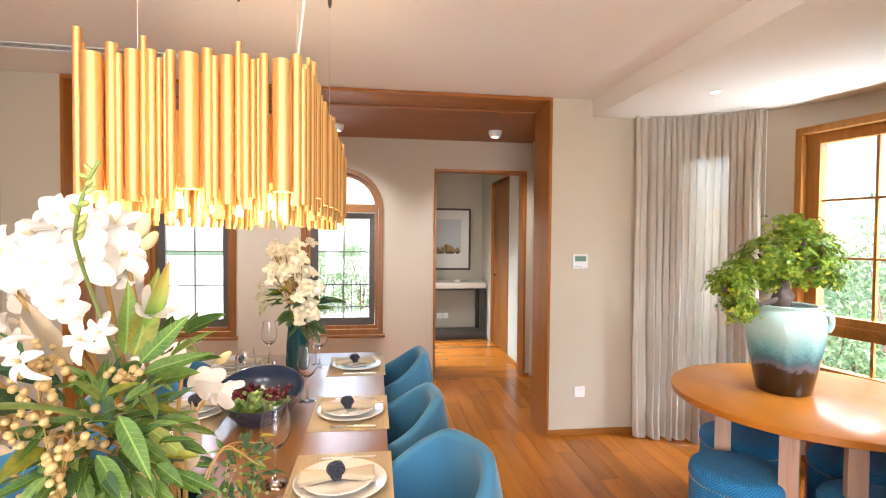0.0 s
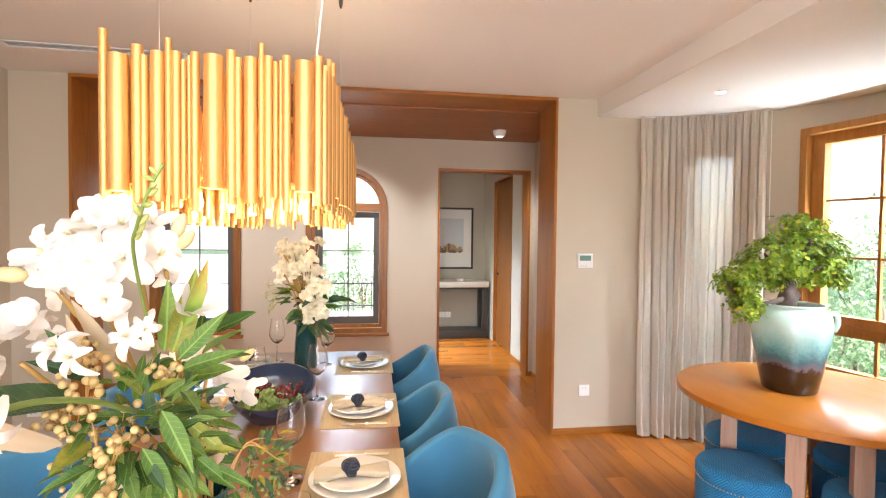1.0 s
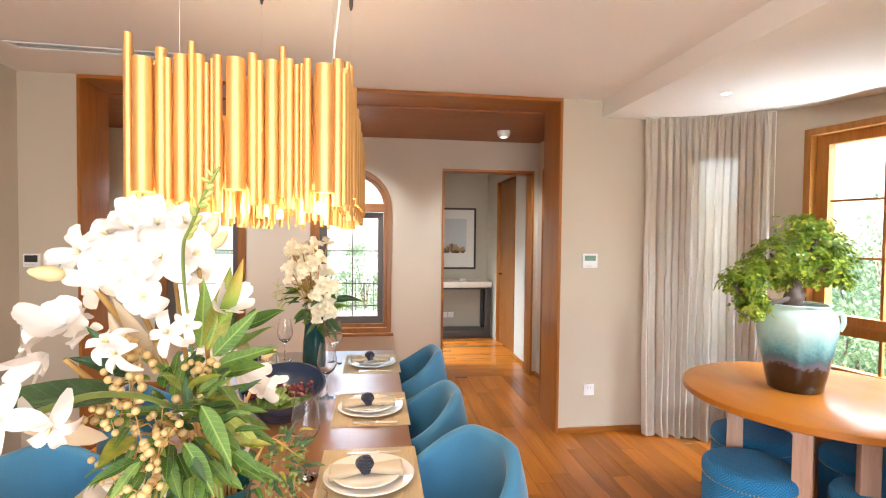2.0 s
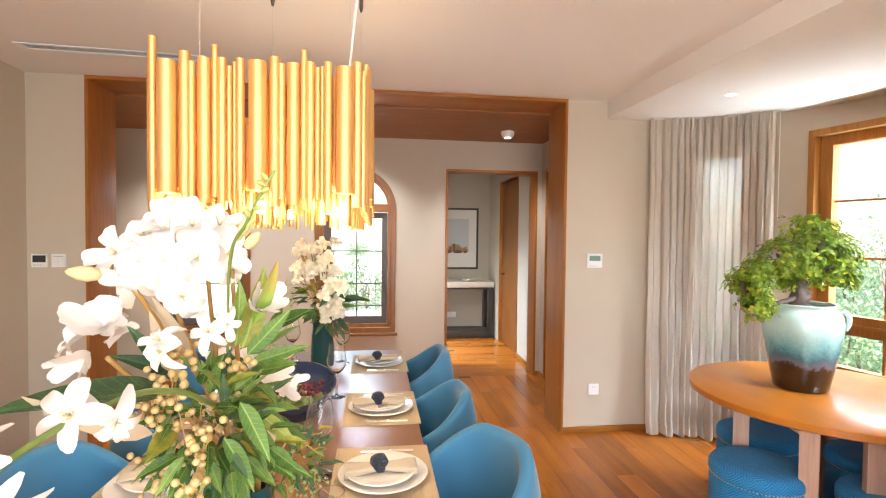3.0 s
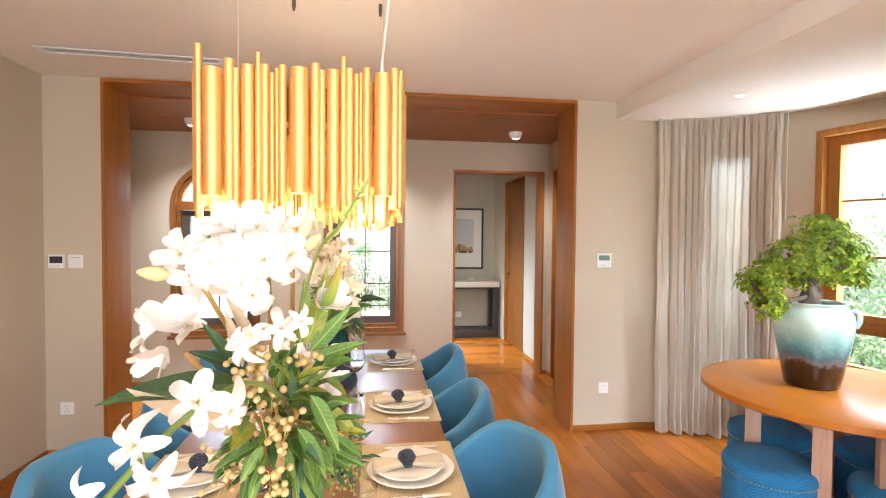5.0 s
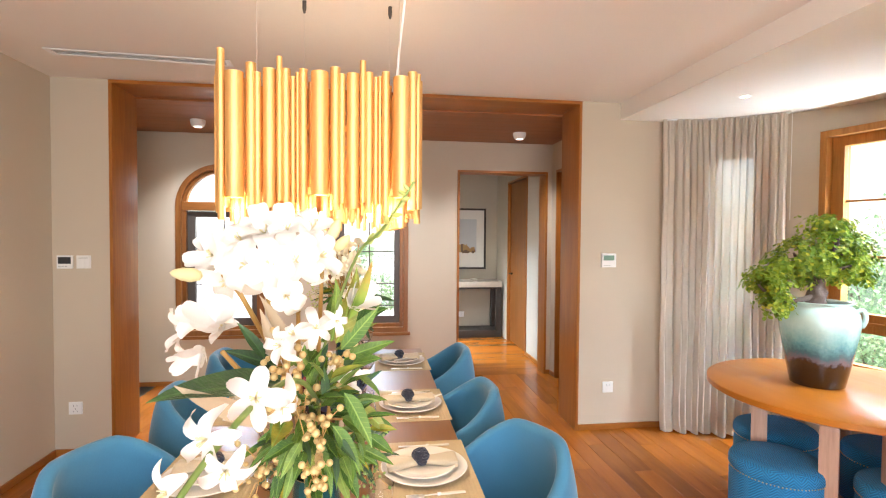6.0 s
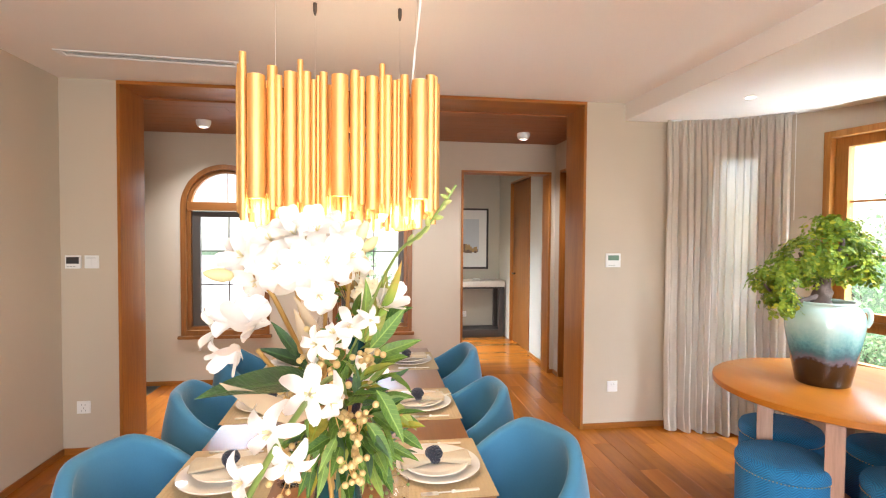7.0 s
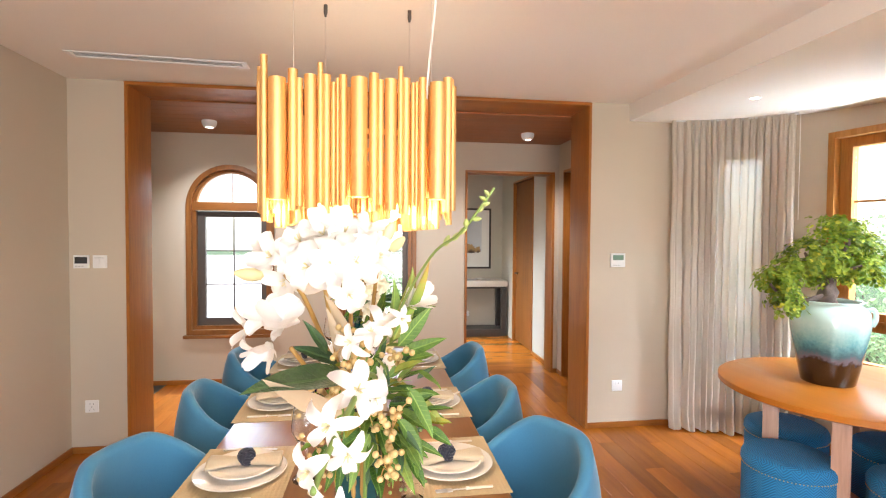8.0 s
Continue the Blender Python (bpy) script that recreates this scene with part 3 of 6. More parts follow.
structure("roof_hall", box(0.45, 3.6, FY + FD, HY + 0.4, CEIL + 0.16, CEIL + 0.4), RENDERWALL, "flat roof slab over the hall", "roof")

# baseboards
def base(x0, x1, y0, y1):
    b = part("baseboard", box(x0, x1, y0, y1, 0, 0.045, 0.003), TEAK_X if x1 - x0 > y1 - y0 else TEAK_Y)
    return tagged(b, "low reddish teak baseboard along the wall", "baseboard", "", "structure")


base(LX, LX + 0.012, BY, WY)
base(LX + 0.012, OX0 - 0.001, WY - 0.012, WY)
base(OX1 + 0.001, BX + 0.05, WY - 0.012, WY)
base(-2.7, 0.731, FY - 0.012, FY)
base(1.748, CX, FY - 0.012, FY)
base(CX - 0.012, CX, 5.441, FY - 0.012)
base(CX - 0.012, CX, WY + WD + 0.002, 4.549)
base(HR - 0.012, HR, FY + FD, 6.439)
base(0.6, HR, HY - 0.012, HY)
bm = bmesh.new()
for a in range(-90, 90, 3):
    vs = []
    for r in (BR - 0.012, BR):
        for b_ in (a, a + 3):
            vs += [(BX + r * math.cos(radians(b_)), BYC + r * math.sin(radians(b_)), z) for z in (0, 0.045)]
    v = [bm.verts.new(c) for c in vs]
    for q in ((0, 2, 3, 1), (4, 5, 7, 6), (1, 3, 7, 5)):
        bm.faces.new([v[k] for k in q])
bmesh.ops.remove_doubles(bm, verts=bm.verts, dist=0.0005)
structure("baseboard", bm, TEAK_X, "low reddish teak baseboard round the bay", "baseboard", 30)


# ---------------------------------------------------------------- windows
def arched_window(x0, x1):
    """A round-headed teak casing with a fanlight above a dark side-hung leaf with thin glazing bars."""
    spring, y0 = 1.815, FY - 0.018
    cx = (x0 + x1) / 2
    w = structure("window_arched", arch_ring(x0 - 0.025, x1 + 0.025, 0.505, spring, 0.05, y0, 0.10), TEAK_SHADED, "round-headed teak window with a dark bronze casement", "window")
    part("inner_frame", arch_ring(x0 + 0.026, x1 - 0.026, 0.556, spring, 0.035, y0 + 0.045, 0.06), TEAK_SHADED, w)
    part("transom", box(x0 + 0.026, x1 - 0.026, y0 + 0.03, y0 + 0.10, 1.775, 1.865, 0.006), TEAK_SHADED_X, w)
    part("window_sill", box(x0 - 0.05, x1 + 0.05, FY - 0.05, FY + 0.05, 0.472, 0.504, 0.006), TEAK_SHADED_X, w)
    yl = y0 + 0.085
    sx0, sx1, sz0, sz1 = x0 + 0.062, x1 - 0.062, 0.592, 1.773
    leaf = part("casement", sheet(rect(sx0, sx1, sz0, sz1), [rect(sx0 + 0.075, sx1 - 0.058, sz0 + 0.075, sz1 - 0.062)], yl, 0.045), BRONZE, w, "dark bronze casement frame")
    gx0, gx1, gz0, gz1 = sx0 + 0.076, sx1 - 0.059, sz0 + 0.076, sz1 - 0.063
    for k in (1, 2):
        z = gz0 + (gz1 - gz0) * k / 3
        part("glazing_bar", box(gx0, gx1, yl + 0.014, yl + 0.030, z - 0.006, z + 0.006, 0.002), BRONZE, leaf)
    part("glazing_bar", box((gx0 + gx1) / 2 - 0.006, (gx0 + gx1) / 2 + 0.006, yl + 0.012, yl + 0.032, gz0, gz1, 0.002), BRONZE, leaf)
    p = part("pane", box(gx0, gx1, yl + 0.020, yl + 0.024, gz0, gz1), PANE, leaf)
    p.visible_shadow = False
    fx0, fx1 = x0 + 0.061, x1 - 0.061
    n = 20
    r = (fx1 - fx0) / 2
    half = [(cx + r * math.cos(math.pi * k / n), spring + r * math.sin(math.pi * k / n)) for k in range(n + 1)]
    p = part("pane", sheet([(fx0, 1.80), (fx1, 1.80)] + half, [], yl + 0.010, 0.004), PANE, w)
    p.visible_shadow = False
    part("glazing_bar", box(cx - 0.004, cx + 0.004, yl + 0.004, yl + 0.020, 1.866, spring + r, 0.001), TEAK_SHADED, w)
    return w


arched_window(-2.11, -1.30)
arched_window(-0.61, 0.175)


def bay_window(a0, a1, z0, z1, split, cols, name):
    """A flat teak window across the bay: casing, outer frame, and bars; local x runs along it, y outward."""
    am = (a0 + a1) / 2
    half = BR * math.sin(radians((a1 - a0) / 2)) + 0.002
    mid = BR * math.cos(radians((a1 - a0) / 2))
    m = Matrix.Translation((BX + mid * math.cos(radians(am)), BYC + mid * math.sin(radians(am)), 0)) @ Matrix.Rotation(radians(am - 90), 4, "Z")
    w = part(name, sheet(rect(-half, half, z0 - 0.02, z1), [rect(-half + 0.045, half - 0.045, z0 + 0.025, z1 - 0.045)], -0.012, 0.13), TEAK_LIT, None, "", m)
    tagged(w, "teak window with thin wooden glazing bars looking on the garden", "window", "", "structure")
    fr = part("window_frame", sheet(rect(-half + 0.046, half - 0.046, z0 + 0.026, z1 - 0.046),
              [rect(-half + 0.125, half - 0.125, split + 0.065, z1 - 0.115), rect(-half + 0.125, half - 0.125, z0 + 0.075, split - 0.065)], 0.05, 0.07), TEAK_LIT, w)
    part("rail_bead", box(-half + 0.05, half - 0.05, 0.034, 0.049, split - 0.012, split + 0.012, 0.004), TEAK_LIT_X, w)
    gx = half - 0.126
    for lo, hi, rows in ((split + 0.066, z1 - 0.116, 3), (z0 + 0.076, split - 0.066, 1)):
        for k in range(1, rows):
            z = lo + (hi - lo) * k / rows
            part("glazing_bar", box(-gx, gx, 0.075, 0.097, z - 0.008, z + 0.008, 0.003), TEAK_LIT_X, fr)
        for k in range(1, cols):
            x = -gx + 2 * gx * k / cols
            part("glazing_bar", box(x - 0.009, x + 0.009, 0.073, 0.099, lo, hi, 0.003), TEAK_LIT, fr)
        p = part("pane", box(-gx, gx, 0.084, 0.088, lo, hi), PANE, fr)
        p.visible_shadow = False
    return w


bay_window(-9.0, 33.5, 0.60, 2.30, 0.965, 2, "window_bay_middle")
bay_window(46.5, 69.5, 0.60, 2.28, 0.965, 2, "window_bay_curtained")
# unseen window, assumed by symmetry and added to let light in
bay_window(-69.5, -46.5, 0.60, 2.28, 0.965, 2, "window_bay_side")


# ---------------------------------------------------------------- curtain
def curtain():
    bm = bmesh.new()
    n, rows = 510, 40
    a0, a1 = 85.5, 42.5
    ztop = BAYCEIL - 0.004
    grid = []
    for j in range(rows + 1):
        t = j / rows
        z = ztop * (1 - t) + 0.012 * t
        row = []
        for i in range(n + 1):
            u = i / n
            ph = 2 * math.pi * 17 * (u + 0.010 * math.sin(2 * math.pi * 2.3 * u + 1.0) + 0.004 * math.sin(2 * math.pi * 6.1 * u))
            q = ph + 0.5 * math.sin(3 * u * 6.28 + 2.2 * t)
            amp = (0.014 + 0.030 * min(1, t * 6)) * (0.85 + 0.3 * math.sin(5.3 * u * 6.28 + 2))
            hem = max(0.0, t - 0.955) / 0.045
            amp *= 1 + 0.45 * hem
            # round columns with narrow creases between them, doubled at the heading
            w = 1 - 1.9 * abs(math.sin(q / 2)) ** 0.62 + 0.12 * math.sin(2 * q + 1.3 + 2 * t)
            w += 0.35 * (1 - min(1, t * 9)) * math.sin(3 * q)
            r = BR - 0.088 + amp * w + 0.006 * math.sin(3 * t * 6.28 + 20 * u) - 0.012 * hem
            a = a0 + (a1 - a0) * u + 0.5 * math.sin(q) * (0.4 + 0.8 * t) + 0.35 * t * math.sin(9 * u + 4 * t)
            zz = z + (0.014 * math.sin(ph * 0.5 + 1) * t if t > 0.95 else 0)
            row.append(bm.verts.new((BX + r * math.cos(radians(a)), BYC + r * math.sin(radians(a)), max(zz, 0.004))))
        grid.append(row)
    for j in range(rows):
        for i in range(n):
            bm.faces.new((grid[j][i], grid[j][i + 1], grid[j + 1][i + 1], grid[j + 1][i]))
    return bm


c = thing("curtain", "floor-length gathered natural linen curtain before the bay window", "curtain")
part("fabric", curtain(), LINEN, c, "", None, 180)
rail = [(BX + (BR - 0.085) * math.cos(radians(a)), BYC + (BR - 0.085) * math.sin(radians(a)), BAYCEIL - 0.008) for a in range(42, 87, 3)]
part("rail", tube(rail, 0.008, 6), WHITE, c)
cord = [(BX + (BR - 0.10) * math.cos(radians(41.3)), BYC + (BR - 0.10) * math.sin(radians(41.3)), BAYCEIL - 0.01 - 0.02 * k) for k in range(40)]
part("pull_cord", tube(cord, 0.0025, 5), WHITE, c)


# ---------------------------------------------------------------- wall fittings
def thermostat(x, y, z, w, h, screen, name="thermostat", lab="white wall thermostat with a grey-green display"):
    t = thing(name, lab, "thermostat", m=pose(x, y, z))
    part("housing", box(-w / 2, w / 2, -0.016, 0, -h / 2, h / 2, 0.004), WHITE, t)
    s = screen
    part("display", box(s[0], s[1], -0.0175, -0.0145, s[2], s[3], 0.001), LCD if x > 0 else DARK, t)
    for k in range(3):
        part("button", box(s[0] + 0.004 + k * 0.02, s[0] + 0.016 + k * 0.02, -0.0178, -0.0145, -h / 2 + 0.012, -h / 2 + 0.017, 0.001), GREY, t)
    return t


thermostat(1.683, WY, 1.352, 0.122, 0.110, (-0.045, 0.045, 0.0, 0.04))
thermostat(-2.252, WY, 1.341, 0.098, 0.090, (-0.040, 0.040, -0.012, 0.034))
sw = thing("light_switch", "square white wall switch with two rockers", "switch", m=pose(-2.136, WY, 1.341))
part("plate", box(-0.045, 0.045, -0.009, 0, -0.045, 0.045, 0.003), WHITE, sw)
part("rocker", box(-0.038, -0.001, -0.013, -0.008, -0.036, 0.036, 0.002), WHITE, sw)
part("rocker", box(0.001, 0.038, -0.013, -0.008, -0.036, 0.036, 0.002), WHITE, sw)
part("indicator", box(-0.03, 0.03, -0.0136, -0.0125, 0.026, 0.029), GREY, sw)


def socket(m, group, slots=5):
    s = thing("socket", "square white wall socket with dark slots", "socket", group, m)
    part("plate", box(-0.043, 0.043, -0.009, 0, -0.043, 0.043, 0.003), WHITE, s)
    for x, z, r in ((-0.011, 0.018, 0), (0.011, 0.018, 0), (0, -0.004, 0), (-0.012, -0.022, 25), (0.012, -0.022, -25))[:slots]:
        part("slot", box(-0.0016, 0.0016, -0.0102, -0.0085, -0.006, 0.006), GREY, s, "", pose(x, 0, z, 0, r, 0))
    return s


socket(pose(1.695, WY, 0.338), "wall sockets", 2)
socket(pose(-2.199, WY, 0.329), "wall sockets")
for x in (1.12, 1.215):
    socket(pose(x, HY, 0.29), "wall sockets")

# linear air vent in the ceiling
v = thing("air_vent", "long white slotted air vent set in the ceiling", "air vent", m=pose(-1.53, 3.49, CEIL, 0, 0, 3.0))
part("frame", sheet(rect(-0.50, 0.50, -0.055, 0.055), [rect(-0.47, 0.47, -0.035, 0.035)], 0, 0.006), WHITE, v, "", pose(0, 0, -0.006, -90, 0, 0) .copy())
part("backing", box(-0.47, 0.47, -0.035, 0.035, -0.003, -0.001), GREY, v)
for k in range(4):
    part("slat", box(-0.47, 0.47, -0.006, 0.006, -0.0008, 0.0008), WHITE, v, "", pose(0, -0.0265 + 0.0176 * k, -0.007, 22, 0, 0))

# recessed light in the bay's ceiling
d = thing("downlight", "small round recessed downlight in the bay ceiling, lit", "downlight", m=pose(2.237, 3.242, BAYCEIL))
part("ring", lathe([(0.026, 0.0), (0.026, -0.004), (0.038, -0.003), (0.038, 0.0)], 24, True), WHITE, d)
part("lens", lathe([(0.0, -0.002), (0.026, -0.002)], 24), SPOT, d)


def ceiling_spot(x, y):
    s = thing("ceiling_spotlight", "white bowl-shaped ceiling spotlight on the wood ceiling", "spotlight", "corridor ceiling spotlights", pose(x, y, WOODCEIL))
    part("body", lathe([(0, 0), (0.062, 0), (0.064, -0.01), (0.062, -0.03), (0.050, -0.055), (0.040, -0.062), (0.034, -0.062), (0.03, -0.045), (0, -0.045)], 28), WHITE, s)
    part("lens", lathe([(0.0, -0.047), (0.029, -0.047)], 20), SPOT, s)
    return s


ceiling_spot(1.257, 5.046)
ceiling_spot(-1.72, 4.99)
ceiling_spot(-0.235, 5.02)
for x in (1.257, -1.72, -0.235):
    lamp("corridor_spot_light", "SPOT", pose(x, 4.95, WOODCEIL - 0.08, 20, 0, 0), 26.0, (0.94, 0.96, 1.0), (0.03,), 108)


# ---------------------------------------------------------------- hall furniture
def console():
    t = thing("console_table", "dark wood console table with a thick cream stone top", "console table", m=pose(0, 0, 0))
    x0, x1, y0, y1 = 0.62, 1.765, 7.56, 7.985
    part("top", box(x0, x1, y0, y1, 0.765, 0.85, 0.004), STONE, t, "thick cream stone top")
    part("apron", box(x0 + 0.02, x1 - 0.01, y0 + 0.02, y1 - 0.01, 0.735, 0.765, 0.002), DARKWOOD, t)
    for x in (x0 + 0.02, x1 - 0.09):
        for y in (y0 + 0.02, y1 - 0.09):
            part("leg", box(x, x + 0.08, y, y + 0.08, 0.10, 0.735, 0.003), DARKWOOD, t)
    part("plinth", box(x0 + 0.02, x1 - 0.01, y0 + 0.02, y1 - 0.01, 0.0, 0.11, 0.004), DARKWOOD, t)
    tr = thing("small_tray", "small white dish on the console table", "dish", m=pose(1.36, 7.75, 0.85))
    part("dish", lathe([(0, 0), (0.05, 0), (0.062, 0.03), (0.058, 0.03), (0.046, 0.006), (0, 0.006)], 24), CHINA, tr)


console()


def picture():
    p = thing("framed_picture", "framed city skyline print in a thin black frame", "picture", m=pose(1.19, HY, 1.49))
    w, h = 0.41, 0.48
    part("frame", sheet(rect(-w, w, -h, h), [rect(-w + 0.03, w - 0.03, -h + 0.03, h - 0.03)], -0.03, 0.03), DARKWOOD, p)
    part("mount", sheet(rect(-w + 0.03, w - 0.03, -h + 0.03, h - 0.03), [rect(-0.27, 0.26, -0.32, 0.31)], -0.018, 0.008), PAPER, p)
    part("print", box(-0.27, 0.26, -0.011, -0.006, -0.32, 0.31), SKYPAPER, p)
    part("print_ground", box(-0.27, 0.26, -0.0125, -0.011, -0.32, -0.205), PAPER, p)
    rng = random.Random(4)
    x = -0.262
    while x < 0.24:
        wd = rng.uniform(0.012, 0.034)
        hh = rng.uniform(0.03, 0.09) + 0.07 * math.exp(-((x - 0.02) / 0.11) ** 2)
        part("skyline_tower", box(x, min(x + wd, 0.255), -0.0142, -0.0126, -0.215, -0.215 + hh), OCHRE if rng.random() < 0.55 else UMBER, p)
        x += wd * 0.92
    for k in range(14):
        x = rng.uniform(-0.25, 0.2)
        part("skyline_shrub", box(x, x + rng.uniform(0.02, 0.05), -0.0155, -0.0143, -0.228, -0.195 + rng.uniform(0, 0.02)), UMBER, p)


picture()


# ---------------------------------------------------------------- dining table
TX0, TX1, TY0, TY1, TZ = -0.828, 0.168, 0.66, 3.715, 0.75


def dining_table():
    t = thing("dining_table", "long dark walnut dining table laid for a meal", "dining table")
    part("tabletop", box(TX0, TX1, TY0, TY1, TZ - 0.045, TZ, 0.006, None, 3), WALNUT, t)
    part("apron", box(TX0 + 0.10, TX1 - 0.10, TY0 + 0.10, TY1 - 0.10, TZ - 0.12, TZ - 0.046, 0.002), WALNUT, t)
    for x in (TX0 + 0.06, TX1 - 0.15):
        for y in (TY0 + 0.06, TY1 - 0.15):
            part("leg", box(x, x + 0.09, y, y + 0.09, 0, TZ - 0.046, 0.004), WALNUT, t)


dining_table()


def tub_shell():
    """A wraparound upholstered shell: high round back that slopes down into the arms; front towards -x."""
    bm = bmesh.new()
    n, rows, top = 44, 9, 6
    a_max = 142.0

    def lean(v, c):
        low = 1 - 0.15 * ((0.45 - v) / 0.45) ** 2 if v < 0.45 else 1.0
        return low - (0.13 * (0.6 + 0.4 * max(0.0, c)) * ((v - 0.45) / 0.55) ** 2 if v > 0.45 else 0.0)

    cols = []
    for i in range(n + 1):
        th = radians(-a_max + 2 * a_max * i / n)
        c, s = math.cos(th), math.sin(th)
        e = 0.88
        ux, uy = math.copysign(abs(c) ** e, c), math.copysign(abs(s) ** e, s)
        k = abs(th) / radians(a_max)
        g = min(1.0, max(0.0, (k - 0.20) / 0.72))
        zt = 0.632 + 0.215 * (1 - 0.55 * g * g * (3 - 2 * g) - 0.45 * g)
        zb = 0.375
        tk = 0.052 - 0.012 * k
        line = []
        for j in range(rows + 1):
            v = j / rows
            z = zb + (zt - tk / 2 - zb) * v
            w = lean(v, c)
            line.append((0.268 * ux * w, 0.262 * uy * w, z))
        ox, oy, _ = line[-1]
        d = math.hypot(ox, oy)
        for j in range(1, top):
            a = math.pi * j / top
            r = 1 - (tk / 2 - tk / 2 * math.cos(a)) / d
            line.append((ox * r, oy * r, zt - tk / 2 + tk / 2 * math.sin(a)))
        for j in range(rows + 1):
            v = 1 - j / rows
            z = 0.43 + (zt - tk / 2 - 0.43) * v
            w = lean(v, c) * (1 - tk / d)
            line.append((0.268 * ux * w, 0.262 * uy * w, z))
        cols.append([bm.verts.new(p) for p in line])
    for a, b in zip(cols, cols[1:]):
        for j in range(len(a) - 1):
            bm.faces.new((a[j], b[j], b[j + 1], a[j + 1]))
        bm.faces.new((a[-1], b[-1], b[0], a[0]))
    bm.faces.new(cols[0])
    bm.faces.new(cols[-1][::-1])
    bmesh.ops.bevel(bm, geom=[e for e in bm.edges if len(e.link_faces) == 2 and e.calc_face_angle(0) > 1.0], offset=0.012, segments=3, affect="EDGES")
    return bm


def tub_chair():
    c = thing("tub_chair", "teal blue wool tub chair drawn up to the table", "chair", "chairs round the dining table")
    part("shell", tub_shell(), TEAL, c, "", None, 180)
    bm = bmesh.new()
    o = []
    for k in range(40):
        th = 2 * math.pi * k / 40
        cc, ss = math.cos(th), math.sin(th)
        o.append((0.21 * math.copysign(abs(cc) ** 0.75, cc) - 0.01, 0.21 * math.copysign(abs(ss) ** 0.75, ss)))
    rings = [(0.94, 0.372), (1.0, 0.39), (1.0, 0.445), (0.96, 0.468), (0.80, 0.478)]
    vs = [[bm.verts.new((x * s, y * s, z)) for x, y in o] for s, z in rings]
    for a, b in zip(vs, vs[1:]):
        for k in range(40):
            bm.faces.new((a[k], a[(k + 1) % 40], b[(k + 1) % 40], b[k]))
    bm.faces.new(vs[0][::-1])
    bm.faces.new(vs[-1])
    part("seat", bm, TEAL, c, "", None, 180)
    for sx in (-1, 1):
        for sy in (-1, 1):
            part("leg", tube([(0.15 * sx, 0.16 * sy, 0.372), (0.21 * sx, 0.21 * sy, 0.0)], 0.019, 10, None, 0.6), DARKWOOD, c)
    return c


chair = tub_chair()
YS = (1.93, 2.57, 3.36)
chair.matrix_basis = pose(0.262, YS[0] - 0.01, 0, 0, 0, 27)
for m in (pose(0.186, YS[1] - 0.02, 0, 0, 0, 3), pose(0.205, YS[2] - 0.02, 0, 0, 0, 2),
          pose(-0.905, YS[0] + 0.01, 0, 0, 0, 158), pose(-0.875, YS[1] + 0.10, 0, 0, 0, 183), pose(-0.875, YS[2], 0, 0, 0, 180)):
    copy_thing(chair, m)


# ---------------------------------------------------------------- place settings
def mat_mesh():
    bm = bmesh.new()
    n = 48
    grid = [[bm.verts.new((-0.165 + 0.33 * i / n + 0.0005 * math.sin(j * 1.7), -0.215 + 0.43 * j / n + 0.0005 * math.sin(i * 1.3),
                           0.0012 + 0.0007 * (i % 2) + 0.0004 * (j % 2))) for j in range(n + 1)] for i in range(n + 1)]
    for i in range(n):
        for j in range(n):
            bm.faces.new((grid[i][j], grid[i + 1][j], grid[i + 1][j + 1], grid[i][j + 1]))
    rim = [e for e in bm.edges if len(e.link_faces) == 1]
    low = {}
    for e in rim:
        for v in e.verts:
            low.setdefault(v, None)
    for v in low:
        low[v] = bm.verts.new((v.co.x, v.co.y, 0))
    for e in rim:
        a, b = e.verts
        bm.faces.new((a, b, low[b], low[a]))
    return bm


def plate_profile(r, h):
    return [(0, 0.004), (r * 0.55, 0.004), (r * 0.58, 0), (r * 0.62, 0), (r * 0.66, 0.005), (r * 0.99, h), (r, h + 0.002), (r * 0.98, h + 0.004),
            (r * 0.70, 0.011), (r * 0.62, 0.009), (0, 0.009)]


def napkin_mesh():
    """A linen napkin drawn through a ring: pinched in the middle, flared ends with folds; along x."""
    bm = bmesh.new()
    n, k = 24, 20
    rings = []
    for i in range(n + 1):
        u = -1 + 2 * i / n
        w = 0.014 + 0.031 * min(1, (abs(u) / 0.85) ** 0.9)
        h = 0.0125 + 0.003 * abs(u)
        ring = []
        for j in range(k):
            a = 2 * math.pi * j / k
            f = 1 + 0.16 * math.sin(5 * a + 1.2) * abs(u)
            ring.append(bm.verts.new((u * 0.116, w * math.cos(a) * f, 0.014 + h * math.sin(a) * f - 0.003 * abs(u))))
        rings.append(ring)
    for a, b in zip(rings, rings[1:]):
        for j in range(k):
            bm.faces.new((a[j], a[(j + 1) % k], b[(j + 1) % k], b[j]))
    bm.faces.new(rings[0][::-1])
    bm.faces.new(rings[-1])
    return bm


